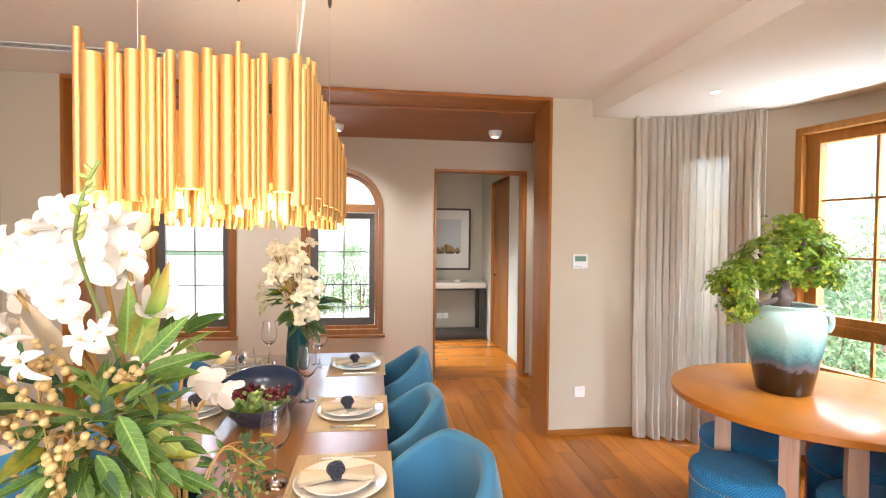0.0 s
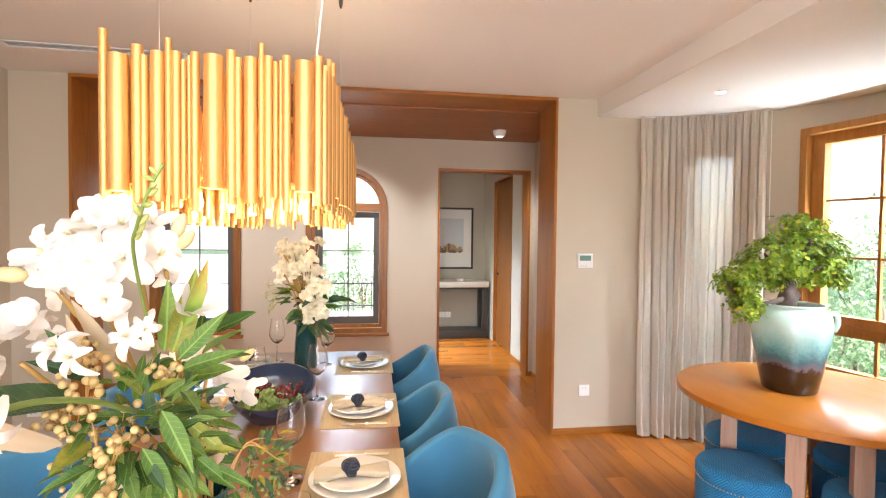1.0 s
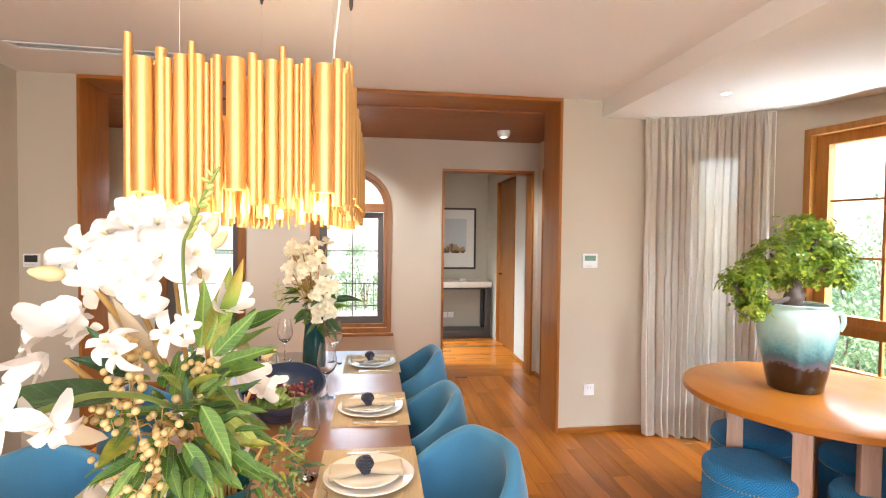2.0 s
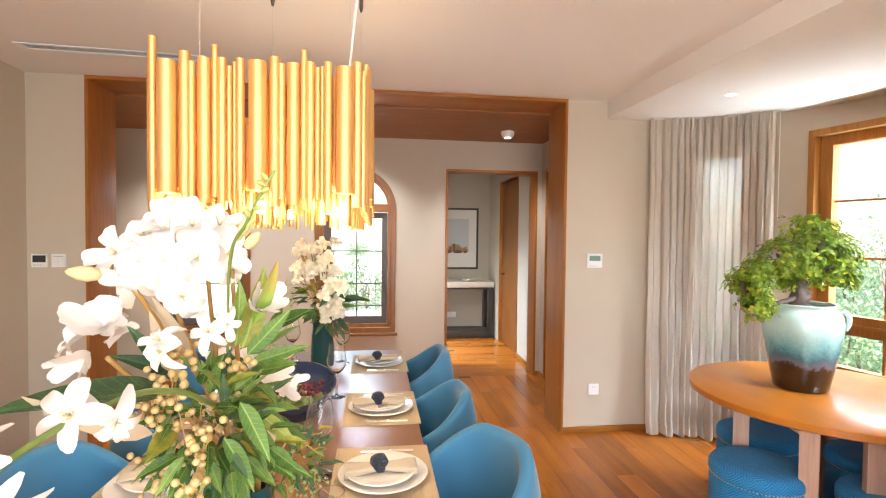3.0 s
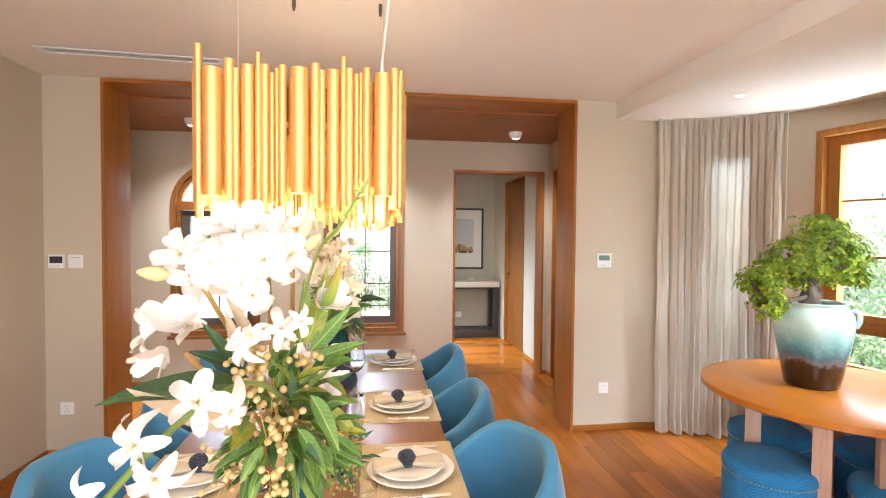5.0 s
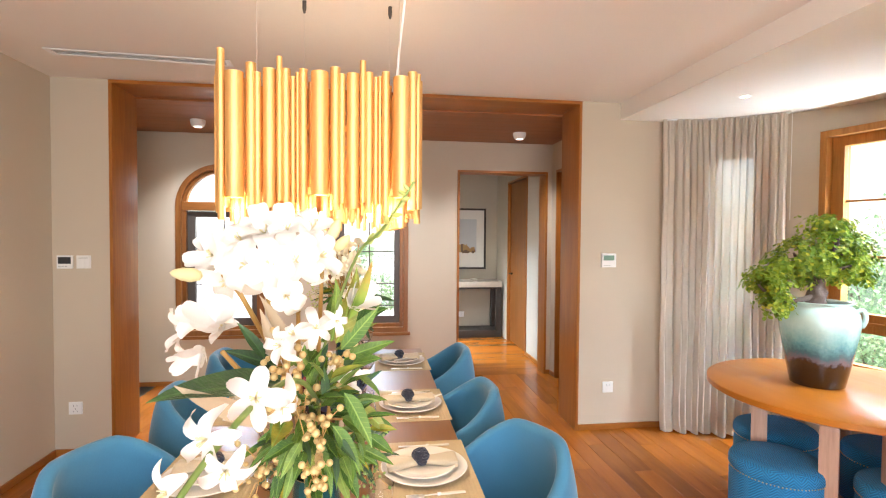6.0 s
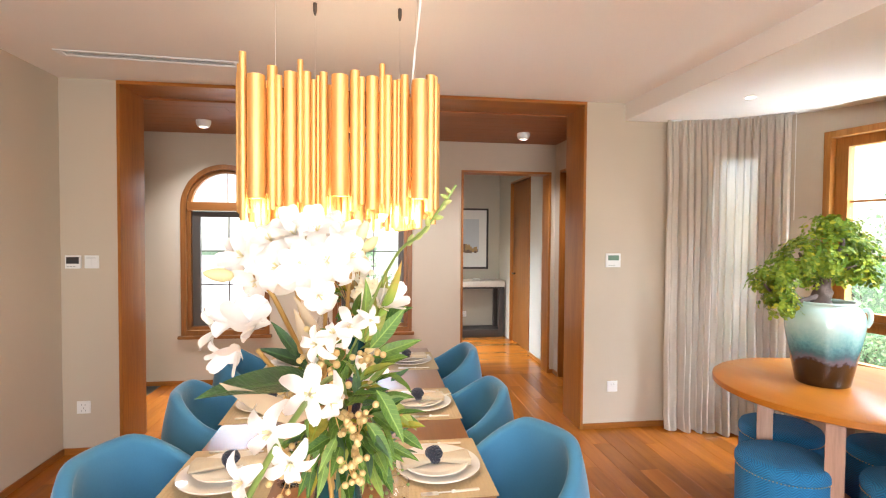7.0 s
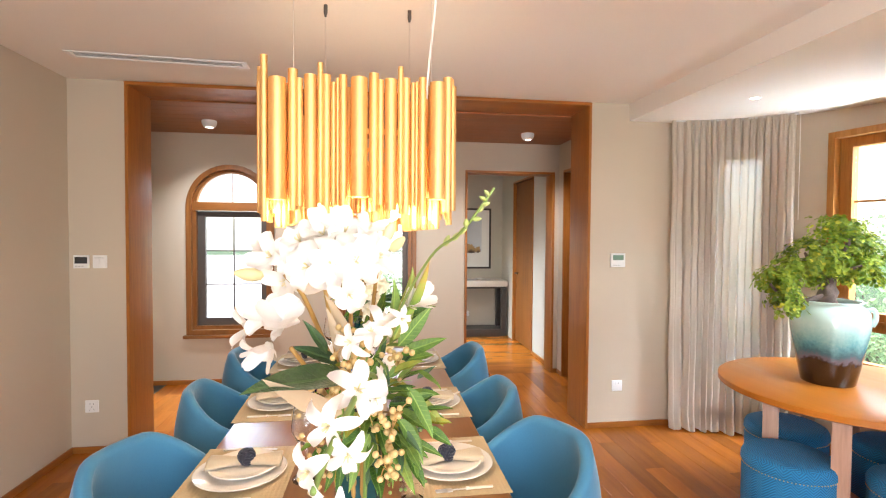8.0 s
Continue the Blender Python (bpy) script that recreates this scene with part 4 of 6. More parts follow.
def knot_ring(parent, m, R=0.026):
    """A ball of cord: three bands of strands wound across one another on a core."""
    core = bmesh.new()
    bmesh.ops.create_icosphere(core, subdivisions=2, radius=R * 0.9)
    k0 = part("knot_ring", core, ROPE, parent, "knotted dark navy cord ring", m, 180)
    for rot in (pose(0, 0, 0, 0, 0, 0), pose(0, 0, 0, 90, 0, 35), pose(0, 0, 0, 55, 90, 0)):
        for k in range(-2, 3):
            off = k * 0.0088
            rr = math.sqrt(max(1e-6, R * R - off * off)) * 0.95
            pts = [(rr * math.cos(2 * math.pi * q / 20), rr * math.sin(2 * math.pi * q / 20), off + 0.003 * math.sin(4 * math.pi * q / 20)) for q in range(21)]
            part("cord", tube(pts, 0.0046, 7), ROPE, k0, "", rot, 180)


def handle_parts(t):
    part("handle", box(0.0, 0.085, -0.005, 0.005, 0.001, 0.0065, 0.002), PEARL, t, "pale pearly handle")
    part("collar", lathe([(0, 0), (0.006, 0.002), (0.0048, 0.012), (0, 0.014)], 8), STEEL, t, "", pose(-0.004, 0, 0.004, 0, 90, 0))


def fork_parts(t):
    handle_parts(t)
    part("neck", box(-0.045, 0.0, -0.0025, 0.0025, 0.002, 0.005, 0.001), STEEL, t)
    part("head", box(-0.062, -0.045, -0.0095, 0.0095, 0.001, 0.004, 0.0012), STEEL, t)
    for k in range(4):
        y = -0.0078 + 0.0052 * k
        part("tine", box(-0.098, -0.061, y - 0.0012, y + 0.0012, 0.0015, 0.004, 0.0005), STEEL, t)


def knife_parts(t):
    handle_parts(t)
    part("blade", box(-0.105, 0.0, -0.0075, 0.0065, 0.002, 0.0042, 0.001), STEEL, t)


mat_ob = thing("placemat", "woven straw placemat on the dining table", "placemat", "placemats")
part("weave", mat_mesh(), MAT, mat_ob, "", None, 0)
dinner = thing("dinner_plate", "large cream china dinner plate on a placemat", "plate", "dinner plates")
part("china", lathe(plate_profile(0.146, 0.014), 56), CHINA, dinner)
side = thing("side_plate", "smaller cream china plate stacked on the dinner plate", "plate", "side plates")
part("china", lathe(plate_profile(0.112, 0.014), 56), CHINA, side)
napkin = thing("napkin", "oat linen napkin drawn through a knotted navy cord ring", "napkin", "napkins")
part("cloth", napkin_mesh(), NAPKIN, napkin, "", None, 180)
knot_ring(napkin, pose(-0.004, 0, 0.026))
fork = thing("fork", "steel fork with a pale handle beside the plate", "fork", "forks")
fork_parts(fork)
knife = thing("knife", "steel table knife beside the plate", "knife", "knives")
knife_parts(knife)
first = True
rng = random.Random(11)
for side_x, turn in ((0.008, 0), (-0.678, 180)):
    for y in YS:
        yy = y + (0.02 if turn else 0.0) + (0.05 if turn and y == YS[1] else 0)
        b = pose(side_x, yy, TZ + 0.0005, 0, 0, turn + rng.uniform(-1.5, 1.5))
        sgn = 1
        spots = [(mat_ob, b @ pose(0.004, 0.01, 0)), (dinner, b @ pose(0.004, 0, 0.0022)), (side, b @ pose(-0.004, -0.012, 0.0155)),
                 (napkin, b @ pose(-0.006, -0.014, 0.0262, 0, 0, rng.uniform(-6, 6) + (0 if turn else 3))),
                 (fork, b @ pose(0.03, -0.172 if not turn else 0.172, 0.002, 0, 0, rng.uniform(-4, 4))),
                 (knife, b @ pose(0.03, 0.178 if not turn else -0.178, 0.002, 0, 0, rng.uniform(-3, 3)))]
        for ob, m in spots:
            if first:
                ob.matrix_basis = m
            else:
                copy_thing(ob, m)
        first = False
# a second fork leans in the two farther plates
copy_thing(fork, pose(0.085, YS[1] - 0.02, TZ + 0.031, 0, -4, 28))
copy_thing(fork, pose(0.060, YS[2] - 0.03, TZ + 0.031, 0, -4, 15))


def wine_glass():
    g = thing("wine_glass", "clear stemmed wine glass, empty", "wine glass", "wine glasses")
    prof = [(0, 0.0), (0.036, 0.0), (0.037, 0.002), (0.010, 0.006), (0.0042, 0.014), (0.0036, 0.085), (0.006, 0.094), (0.026, 0.110), (0.0385, 0.135), (0.040, 0.150),
            (0.034, 0.190), (0.0295, 0.222), (0.0287, 0.222), (0.0333, 0.190), (0.0392, 0.150), (0.0376, 0.136), (0.025, 0.1115), (0.0, 0.0965)]
    part("glass", lathe([(r * 1.18, z * 1.18) for r, z in prof], 40), GLASS, g, "", None, 60)
    return g


glass = wine_glass()
glass.matrix_basis = pose(-0.192, 1.957, TZ + 0.0005)
for x, y in ((-0.199, 2.752), (-0.212, 3.385), (-0.521, 3.479), (-0.465, 1.89), (-0.47, 2.72)):
    copy_thing(glass, pose(x, y, TZ + 0.0005))
tum = thing("tumbler", "low clear drinking glass on the dining table", "tumbler", "tumblers")
part("glass", lathe([(0, 0), (0.030, 0), (0.034, 0.01), (0.036, 0.07), (0.0348, 0.07), (0.0327, 0.012), (0, 0.010)], 36), GLASS, tum, "", None, 60)
tum.matrix_basis = pose(-0.135, 1.715, TZ + 0.0005)
copy_thing(tum, pose(-0.50, 3.275, TZ + 0.0005))


# ---------------------------------------------------------------- leaves and flowers
def leaf_mesh(name, mat, length=1.0, width=0.28, bend=0.25, fold=0.12, n=9, tip=1.0, wave=0.0):
    """A pointed leaf along +x with a folded midrib; unit length."""
    bm = bmesh.new()
    rows = []
    for i in range(n + 1):
        u = i / n
        w = width * math.sin(math.pi * u ** 0.8) ** 0.8 * (1 - 0.25 * u) if 0 < u < 1 else 0.004
        z = -bend * u * u + wave * math.sin(u * 9)
        row = [bm.verts.new((u * length, s * w * 0.5, z + abs(s) * w * fold)) for s in (-1, -0.5, 0, 0.5, 1)]
        rows.append(row)
    for a, b in zip(rows, rows[1:]):
        for k in range(4):
            bm.faces.new((a[k], a[k + 1], b[k + 1], b[k]))
    return mesh_of(name, bm, mat, 180)


def petal_into(bm, m, length, width, cup, curl, n=7, mi=0):
    rows = []
    for i in range(n + 1):
        u = i / n
        w = width * (0.18 + 0.82 * math.sin(math.pi * min(1, 0.06 + u * 0.86)) ** 0.7) * (1.0 if u < 0.97 else 0.6)
        r = length * u
        z = cup * length * u * (1 - 0.2 * u) - curl * length * u ** 3
        rows.append([bm.verts.new(m @ Vector((r * (1 - 0.15 * cup * u), s * w * 0.5, z + 0.18 * w * s * s + 0.04 * w * math.sin(6 * u + 3 * s)))) for s in (-1, -0.6, -0.2, 0.2, 0.6, 1)])
    for a, b in zip(rows, rows[1:]):
        for k in range(5):
            f = bm.faces.new((a[k], a[k + 1], b[k + 1], b[k]))
            f.material_index = mi


def open_blossom(name, petals, length, width, cup, curl, seed, heart=True, mats=None):
    """A many-petalled white flower that faces +z."""
    r = random.Random(seed)
    bm = bmesh.new()
    for k in range(petals):
        ring = k % 2
        m = Matrix.Rotation(2 * math.pi * k / petals + r.uniform(-0.15, 0.15), 4, "Z")
        petal_into(bm, m, length * r.uniform(0.78, 1.12) * (1 - 0.12 * ring), width * r.uniform(0.75, 1.2), cup * r.uniform(0.4, 1.6) + 0.25 * ring, curl * r.uniform(0.2, 1.8))
    if heart:
        for k in range(7):
            a = r.uniform(0, 6.28)
            tip = Vector((0.12 * length * math.cos(a), 0.12 * length * math.sin(a), length * r.uniform(0.22, 0.36)))
            k0 = len(bm.faces)
            tube([(0, 0, 0), tip], 0.018 * length, 5, bm)
            bm.faces.ensure_lookup_table()
            for q in range(k0, len(bm.faces)):
                bm.faces[q].material_index = 1
    return mesh_of(name, bm, mats or [PETAL, PETAL_IN], 180)


def bud_mesh(name, mat):
    return mesh_of(name, lathe([(0, 0), (0.16, 0.08), (0.25, 0.35), (0.22, 0.65), (0.10, 0.92), (0, 1.0)], 10), mat, 180)


LEAF_A = leaf_mesh("leaf", LEAF, 1, 0.38, 0.30, 0.22, wave=0.02)
LEAF_B = leaf_mesh("leaf", LEAF, 1, 0.29, 0.45, 0.18, wave=0.02)
LEAF_C = leaf_mesh("leaf", LEAF, 1, 0.46, 0.12, 0.20, wave=0.015)
LEAF_G = leaf_mesh("leaf", LEAF_MID, 1, 0.32, 0.25, 0.18, wave=0.01)
LEAF_D = leaf_mesh("leaf", LEAF_DARK, 1, 0.30, 0.20, 0.15, wave=0.01)
LEAF_F = leaf_mesh("leaf", LEAF_BACK, 1, 0.22, 0.12, 0.22, wave=0.01)
LEAF_R = leaf_mesh("leaf", LEAF_RED, 1, 0.25, 0.05, 0.22)
BLOOM = [open_blossom("blossom", 6, 1.0, 0.56, 0.62, 0.55, s) for s in (1, 2, 3, 4)]
CREAM_BLOOM = [open_blossom("blossom", 6, 1.0, 0.60, 0.62, 0.45, s, True, [PETAL_CREAM, PETAL_IN]) for s in (11, 12, 13)]
STAR = [open_blossom("orchid", 5, 1.0, 0.37, 0.42, 0.8, s) for s in (5, 6, 7)]
TULIP = [open_blossom("bloom", 6, 1.0, 0.72, 1.2, 0.18, s, False) for s in (8, 9)]
BUDM = bud_mesh("bud", BUD)
BUDY = bud_mesh("bud", PETAL_IN)


def aim(p, d, up=(0, 0, 1), s=1.0):
    """A pose at p whose x axis runs along d and whose z axis leans towards up."""
    x = Vector(d).normalized()
    u = Vector(up)
    if abs(x.dot(u.normalized())) > 0.98:
        u = Vector((0, -1, 0.3))
    y = u.cross(x).normalized()
    z = x.cross(y)
    m = Matrix((x, y, z)).transposed().to_4x4()
    return Matrix.Translation(p) @ m @ Matrix.Scale(s, 4)


def face(p, d, s=1.0, spin=0.0):
    """A pose at p whose z axis points along d."""
    q = Vector(d).to_track_quat("Z", "Y").to_matrix().to_4x4()
    return Matrix.Translation(p) @ q @ Matrix.Rotation(spin, 4, "Z") @ Matrix.Scale(s, 4)


def put(name, me, m, parent):
    o = new(name, me)
    o.parent = parent
    o.matrix_basis = m
    return o


def flower_vase(parent, x, y, h=0.255):
    prof = [(0, 0), (0.050, 0), (0.056, 0.01), (0.062, 0.07), (0.058, 0.16), (0.050, h - 0.01), (0.052, h), (0.049, h), (0.046, h - 0.012), (0.053, 0.16), (0.05, 0.03), (0, 0.02)]
    return part("vase", lathe(prof, 36), TEALGLASS, parent, "dark teal glazed vase", pose(x, y, TZ + 0.0005), 60)


BALL = {}


def ball(name, mat):
    if name not in BALL:
        b = bmesh.new()
        bmesh.ops.create_icosphere(b, subdivisions=2, radius=1.0)
        BALL[name] = mesh_of(name, b, mat, 180)
    return BALL[name]


def berries(parent, places, size, mat, seed, name="berry"):
    """Loose clusters of round berries on thin twigs, each berry its own piece."""
    r = random.Random(seed)
    for p, n, spread in places:
        bm = bmesh.new()
        hub = Vector(p)
        for k in range(n):
            q = hub + Vector((r.gauss(0, spread), r.gauss(0, spread), r.gauss(0, spread * 1.5)))
            put(name, ball(name + mat.name, mat), Matrix.Translation(q) @ Matrix.Scale(size * r.uniform(0.75, 1.15), 4), parent)
            if k % 2 == 0:
                tube([hub + Vector((0, 0, -spread)), (hub + q) / 2 + Vector((0, 0, 0.004)), q], 0.0008, 4, bm)
        part("twig", bm, STEM, parent, "", None, 180)


def foliage(parent, n, centre, radii, size, seed, pull, meshes):
    """Leaves that stand out from a middle point all round, each its own piece."""
    r = random.Random(seed)
    c = Vector(centre)
    for k in range(n):
        d = Vector((r.gauss(0, 1), r.gauss(0, 1), r.gauss(0, 1))).normalized()
        p = c + Vector((d.x * radii[0], d.y * radii[1], d.z * radii[2])) * r.uniform(0.25, 0.95)
        way = (d * 0.8 + Vector(pull) + Vector((r.uniform(-0.5, 0.5), r.uniform(-0.5, 0.5), r.uniform(-0.5, 0.5)))).normalized()
        put("leaf", r.choice(meshes), aim(p, way, (r.uniform(-0.5, 0.5), -0.5 + r.uniform(-0.4, 0.4), 0.8), size * r.uniform(0.65, 1.25)), parent)


def near_bouquet():
    f = thing("flower_arrangement", "tall white flowers, leaves and golden berries in a teal vase", "flowers", "table flowers")
    vx, vy = -0.285, 1.42
    flower_vase(f, vx, vy)
    mouth = Vector((vx, vy, 1.0))
    r = random.Random(21)

    def stem(pts, rad=0.004, mat=STEM):
        part("stem", tube(curve([mouth + Vector((r.uniform(-0.02, 0.02), r.uniform(-0.02, 0.02), -0.15))] + [Vector(p) for p in pts], 6), rad, 7, None, 0.6), mat, f, "", None, 180)

    heads = [((-0.432, 1.19, 1.503), (-0.5, -0.8, 0.3), 0.060), ((-0.400, 1.17, 1.462), (-0.3, -0.9, -0.2), 0.060), ((-0.378, 1.16, 1.530), (-0.3, -0.7, 0.6), 0.060),
             ((-0.338, 1.15, 1.542), (-0.1, -0.7, 0.7), 0.060), ((-0.300, 1.14, 1.548), (0.0, -0.7, 0.7), 0.058), ((-0.264, 1.15, 1.550), (0.3, -0.6, 0.7), 0.055),
             ((-0.358, 1.12, 1.488), (-0.2, -1.0, 0.1), 0.062), ((-0.318, 1.10, 1.492), (0.0, -1.0, 0.1), 0.060), ((-0.280, 1.10, 1.500), (0.2, -0.9, 0.2), 0.058),
             ((-0.248, 1.13, 1.505), (0.6, -0.7, 0.2), 0.052), ((-0.290, 1.07, 1.448), (0.2, -0.9, -0.2), 0.046),
             ((-0.452, 1.13, 1.385), (-0.9, -0.4, 0.1), 0.052), ((-0.420, 1.10, 1.408), (-0.3, -0.7, 0.6), 0.052), ((-0.392, 1.07, 1.408), (0.1, -0.8, 0.5), 0.050),
             ((-0.408, 1.06, 1.374), (-0.3, -0.7, -0.5), 0.042)]
    for p, d, s in heads[::3]:
        heads.append((tuple(Vector(p) + Vector((r.uniform(-0.022, 0.022), r.uniform(0.03, 0.06), r.uniform(-0.025, 0.012)))), (d[0] + r.uniform(-0.8, 0.8), d[1], d[2] + r.uniform(-0.6, 0.4)), s * 0.85))
    for k, (p, d, s) in enumerate(heads):
        put("blossom", BLOOM[k % 4] if k % 15 < 13 else TULIP[k % 2], face(p, d, s * 0.90, r.uniform(0, 6)), f)
    for p, d, s in (((-0.196, 1.095, 1.425), (0.5, -0.5, 0.5), 0.040), ((-0.296, 1.46, 1.255), (0.2, -0.7, 0.5), 0.052), ((-0.262, 1.47, 1.225), (0.6, -0.6, 0.2), 0.050),
                    ((-0.238, 1.50, 1.195), (0.7, -0.5, -0.1), 0.048), ((-0.325, 1.44, 1.245), (-0.3, -0.6, 0.5), 0.045)):
        put("blossom", TULIP[int(s * 1000) % 2], face(p, d, s, r.uniform(0, 6)), f)
    for p, d, s in (((-0.440, 1.16, 1.470), (-1, -0.2, 0.15), 0.050), ((-0.232, 1.15, 1.53), (0.4, -0.2, 0.9), 0.042), ((-0.222, 1.14, 1.515), (0.6, -0.3, 0.6), 0.038),
                    ((-0.225, 1.49, 1.255), (0.7, 0, 0.6), 0.040)):
        put("bud", BUDY, face(p, d, s), f)
    # the drooping orchid spray that reaches towards the room
    droop = [(-0.26, 1.25, 1.18), (-0.248, 1.02, 1.315), (-0.254, 0.89, 1.368), (-0.264, 0.80, 1.380), (-0.272, 0.735, 1.380), (-0.285, 0.685, 1.366), (-0.295, 0.640, 1.350)]
    stem(droop, 0.0042, STEM_GREEN)
    for p, d, s in (((-0.266, 0.765, 1.388), (0.0, -1.0, 0.25), 0.050), ((-0.248, 0.80, 1.368), (0.5, -0.8, -0.1), 0.042), ((-0.288, 0.70, 1.378), (-0.6, -0.8, 0.2), 0.040),
                    ((-0.272, 0.695, 1.355), (0.3, -0.8, -0.4), 0.038), ((-0.299, 0.655, 1.360), (-0.6, -0.7, 0.0), 0.038), ((-0.286, 0.640, 1.338), (0.2, -0.9, -0.3), 0.032),
                    ((-0.252, 0.90, 1.42), (-0.3, -0.8, 0.5), 0.038), ((-0.282, 0.98, 1.39), (-0.3, -0.9, 0.2), 0.044),
                    ((-0.240, 1.02, 1.405), (0.2, -0.9, 0.2), 0.048), ((-0.210, 1.00, 1.42), (0.5, -0.8, 0.3), 0.036)):
        put("orchid", STAR[int(s * 1000) % 3], face(p, (d[0] + r.uniform(-0.3, 0.3), d[1], d[2] + r.uniform(-0.3, 0.3)), s * 0.82, r.uniform(0, 6)), f)
    # the bud spray that arches up
    spray = [(-0.26, 1.2, 1.25), (-0.215, 1.02, 1.42), (-0.178, 0.90, 1.515), (-0.150, 0.845, 1.545), (-0.128, 0.82, 1.578), (-0.115, 0.815, 1.598)]
    stem(spray, 0.0024, STEM_GREEN)
    for k in range(9):
        q = curve(spray[2:], 4)[min(12, 2 + k)]
        put("bud", BUDM, face(q, (r.uniform(-1, 1), r.uniform(-0.6, 0.4), r.uniform(0, 1)), 0.0155 - 0.0008 * k), f)
    for pts in ([(-0.30, 1.3, 1.2), (-0.285, 1.15, 1.50)], [(-0.31, 1.28, 1.2), (-0.335, 1.12, 1.47)], [(-0.32, 1.3, 1.15), (-0.345, 1.10, 1.30), (-0.375, 1.04, 1.37)],
                [(-0.27, 1.3, 1.2), (-0.245, 1.15, 1.48)], [(-0.28, 1.42, 1.15), (-0.29, 1.47, 1.23)], [(-0.26, 1.42, 1.12), (-0.25, 1.49, 1.18)], [(-0.31, 1.32, 1.18), (-0.36, 1.13, 1.42), (-0.40, 1.13, 1.475)]):
        stem(pts, 0.0058)
    # large single leaves
    big = [(LEAF_D, (-0.285, 1.02, 1.325), (-0.10, -0.148, 0.058), 0.19, (0.3, -0.4, 0.9)), (LEAF_F, (-0.295, 0.985, 1.285), (-0.090, -0.112, 0.080), 0.150, (0.2, -0.9, -0.1)),
           (LEAF_F, (-0.300, 1.05, 1.345), (-0.020, -0.02, 0.10), 0.09, (0.5, -0.8, 0.0)), (LEAF_F, (-0.285, 1.08, 1.36), (-0.035, -0.03, 0.09), 0.10, (0.6, -0.8, 0.1)),
           (LEAF_G, (-0.215, 1.00, 1.27), (0.055, -0.02, -0.07), 0.08, (0.6, -0.7, 0.3)), (LEAF_G, (-0.185, 1.06, 1.28), (0.06, 0.0, -0.05), 0.075, (0.4, -0.8, 0.4)),
           (LEAF_G, (-0.218, 1.10, 1.365), (0.042, -0.02, 0.10), 0.125, (0.6, -0.8, 0.1)), (LEAF_R, (-0.198, 1.09, 1.405), (0.040, -0.02, 0.092), 0.105, (0.7, -0.7, 0.1)), (LEAF_G, (-0.225, 1.09, 1.37), (0.022, -0.02, 0.09), 0.10, (0.7, -0.7, 0.0)),
           (LEAF_G, (-0.210, 1.10, 1.355), (0.06, 0.0, 0.065), 0.09, (0.3, -0.9, 0.3)), (LEAF_B, (-0.205, 1.10, 1.34), (0.09, 0.0, 0.040), 0.085, (0.2, -0.8, 0.5)),
           (LEAF_G, (-0.200, 1.02, 1.31), (0.060, -0.03, -0.085), 0.088, (0.5, -0.8, 0.3)), (LEAF_D, (-0.325, 1.08, 1.35), (-0.03, -0.03, 0.07), 0.07, (0.8, -0.6, 0)),
           (LEAF_D, (-0.310, 1.10, 1.33), (-0.06, -0.06, 0.05), 0.09, (0.6, -0.6, 0.5)), (LEAF_B, (-0.22, 1.25, 1.20), (0.10, 0.12, -0.02), 0.10, (0.1, -0.6, 0.8)),
           (LEAF_F, (-0.250, 1.40, 1.06), (0.03, -0.05, 0.12), 0.17, (0.8, -0.6, 0.0))]
    for me, p, d, s, up in big:
        put("leaf", me, aim(p, d, up, s), f)
    foliage(f, 130, (-0.240, 1.07, 1.26), (0.085, 0.12, 0.095), 0.050, 5, (0.22, -0.15, -0.12), [LEAF_A, LEAF_B, LEAF_C, LEAF_G, LEAF_D])
    foliage(f, 34, (-0.27, 1.18, 1.18), (0.10, 0.13, 0.09), 0.060, 6, (0.0, -0.3, -0.3), [LEAF_A, LEAF_B, LEAF_D])
    foliage(f, 20, (-0.245, 1.24, 1.33), (0.07, 0.12, 0.06), 0.066, 8, (0.05, -0.1, 0.3), [LEAF_G, LEAF_C])
    foliage(f, 80, (-0.195, 1.55, 0.99), (0.075, 0.11, 0.085), 0.040, 9, (0.2, 0.0, 0.0), [LEAF_A, LEAF_D, LEAF_D])
    berries(f, [((-0.278, 1.00, 1.340), 26, 0.014), ((-0.300, 0.99, 1.315), 16, 0.011), ((-0.225, 0.95, 1.280), 18, 0.010), ((-0.232, 0.93, 1.235), 18, 0.010), ((-0.262, 1.05, 1.275), 24, 0.015),
                ((-0.300, 1.06, 1.230), 24, 0.015), ((-0.330, 1.09, 1.170), 24, 0.017), ((-0.212, 1.06, 1.345), 16, 0.012), ((-0.290, 1.03, 1.375), 18, 0.012), ((-0.345, 1.12, 1.255), 18, 0.014)], 0.0053, BERRY, 3)
    berries(f, [((-0.165, 1.53, 0.945), 26, 0.026), ((-0.215, 1.5, 0.94), 20, 0.025)], 0.0042, GRAPE_GREEN, 4)
    for p in ((-0.17, 1.50, 1.05), (-0.15, 1.58, 1.04), (-0.14, 1.54, 1.0)):
        stem([(-0.22, 1.48, 1.06), p], 0.002)
    for dx in (-0.02, 0.0, 0.015, 0.03):
        stem([(vx + dx, vy - 0.03, 1.05), (vx + dx * 2, 1.2, 1.2), (-0.25 + dx * 3, 1.05, 1.26)], 0.003, STEM)


near_bouquet()


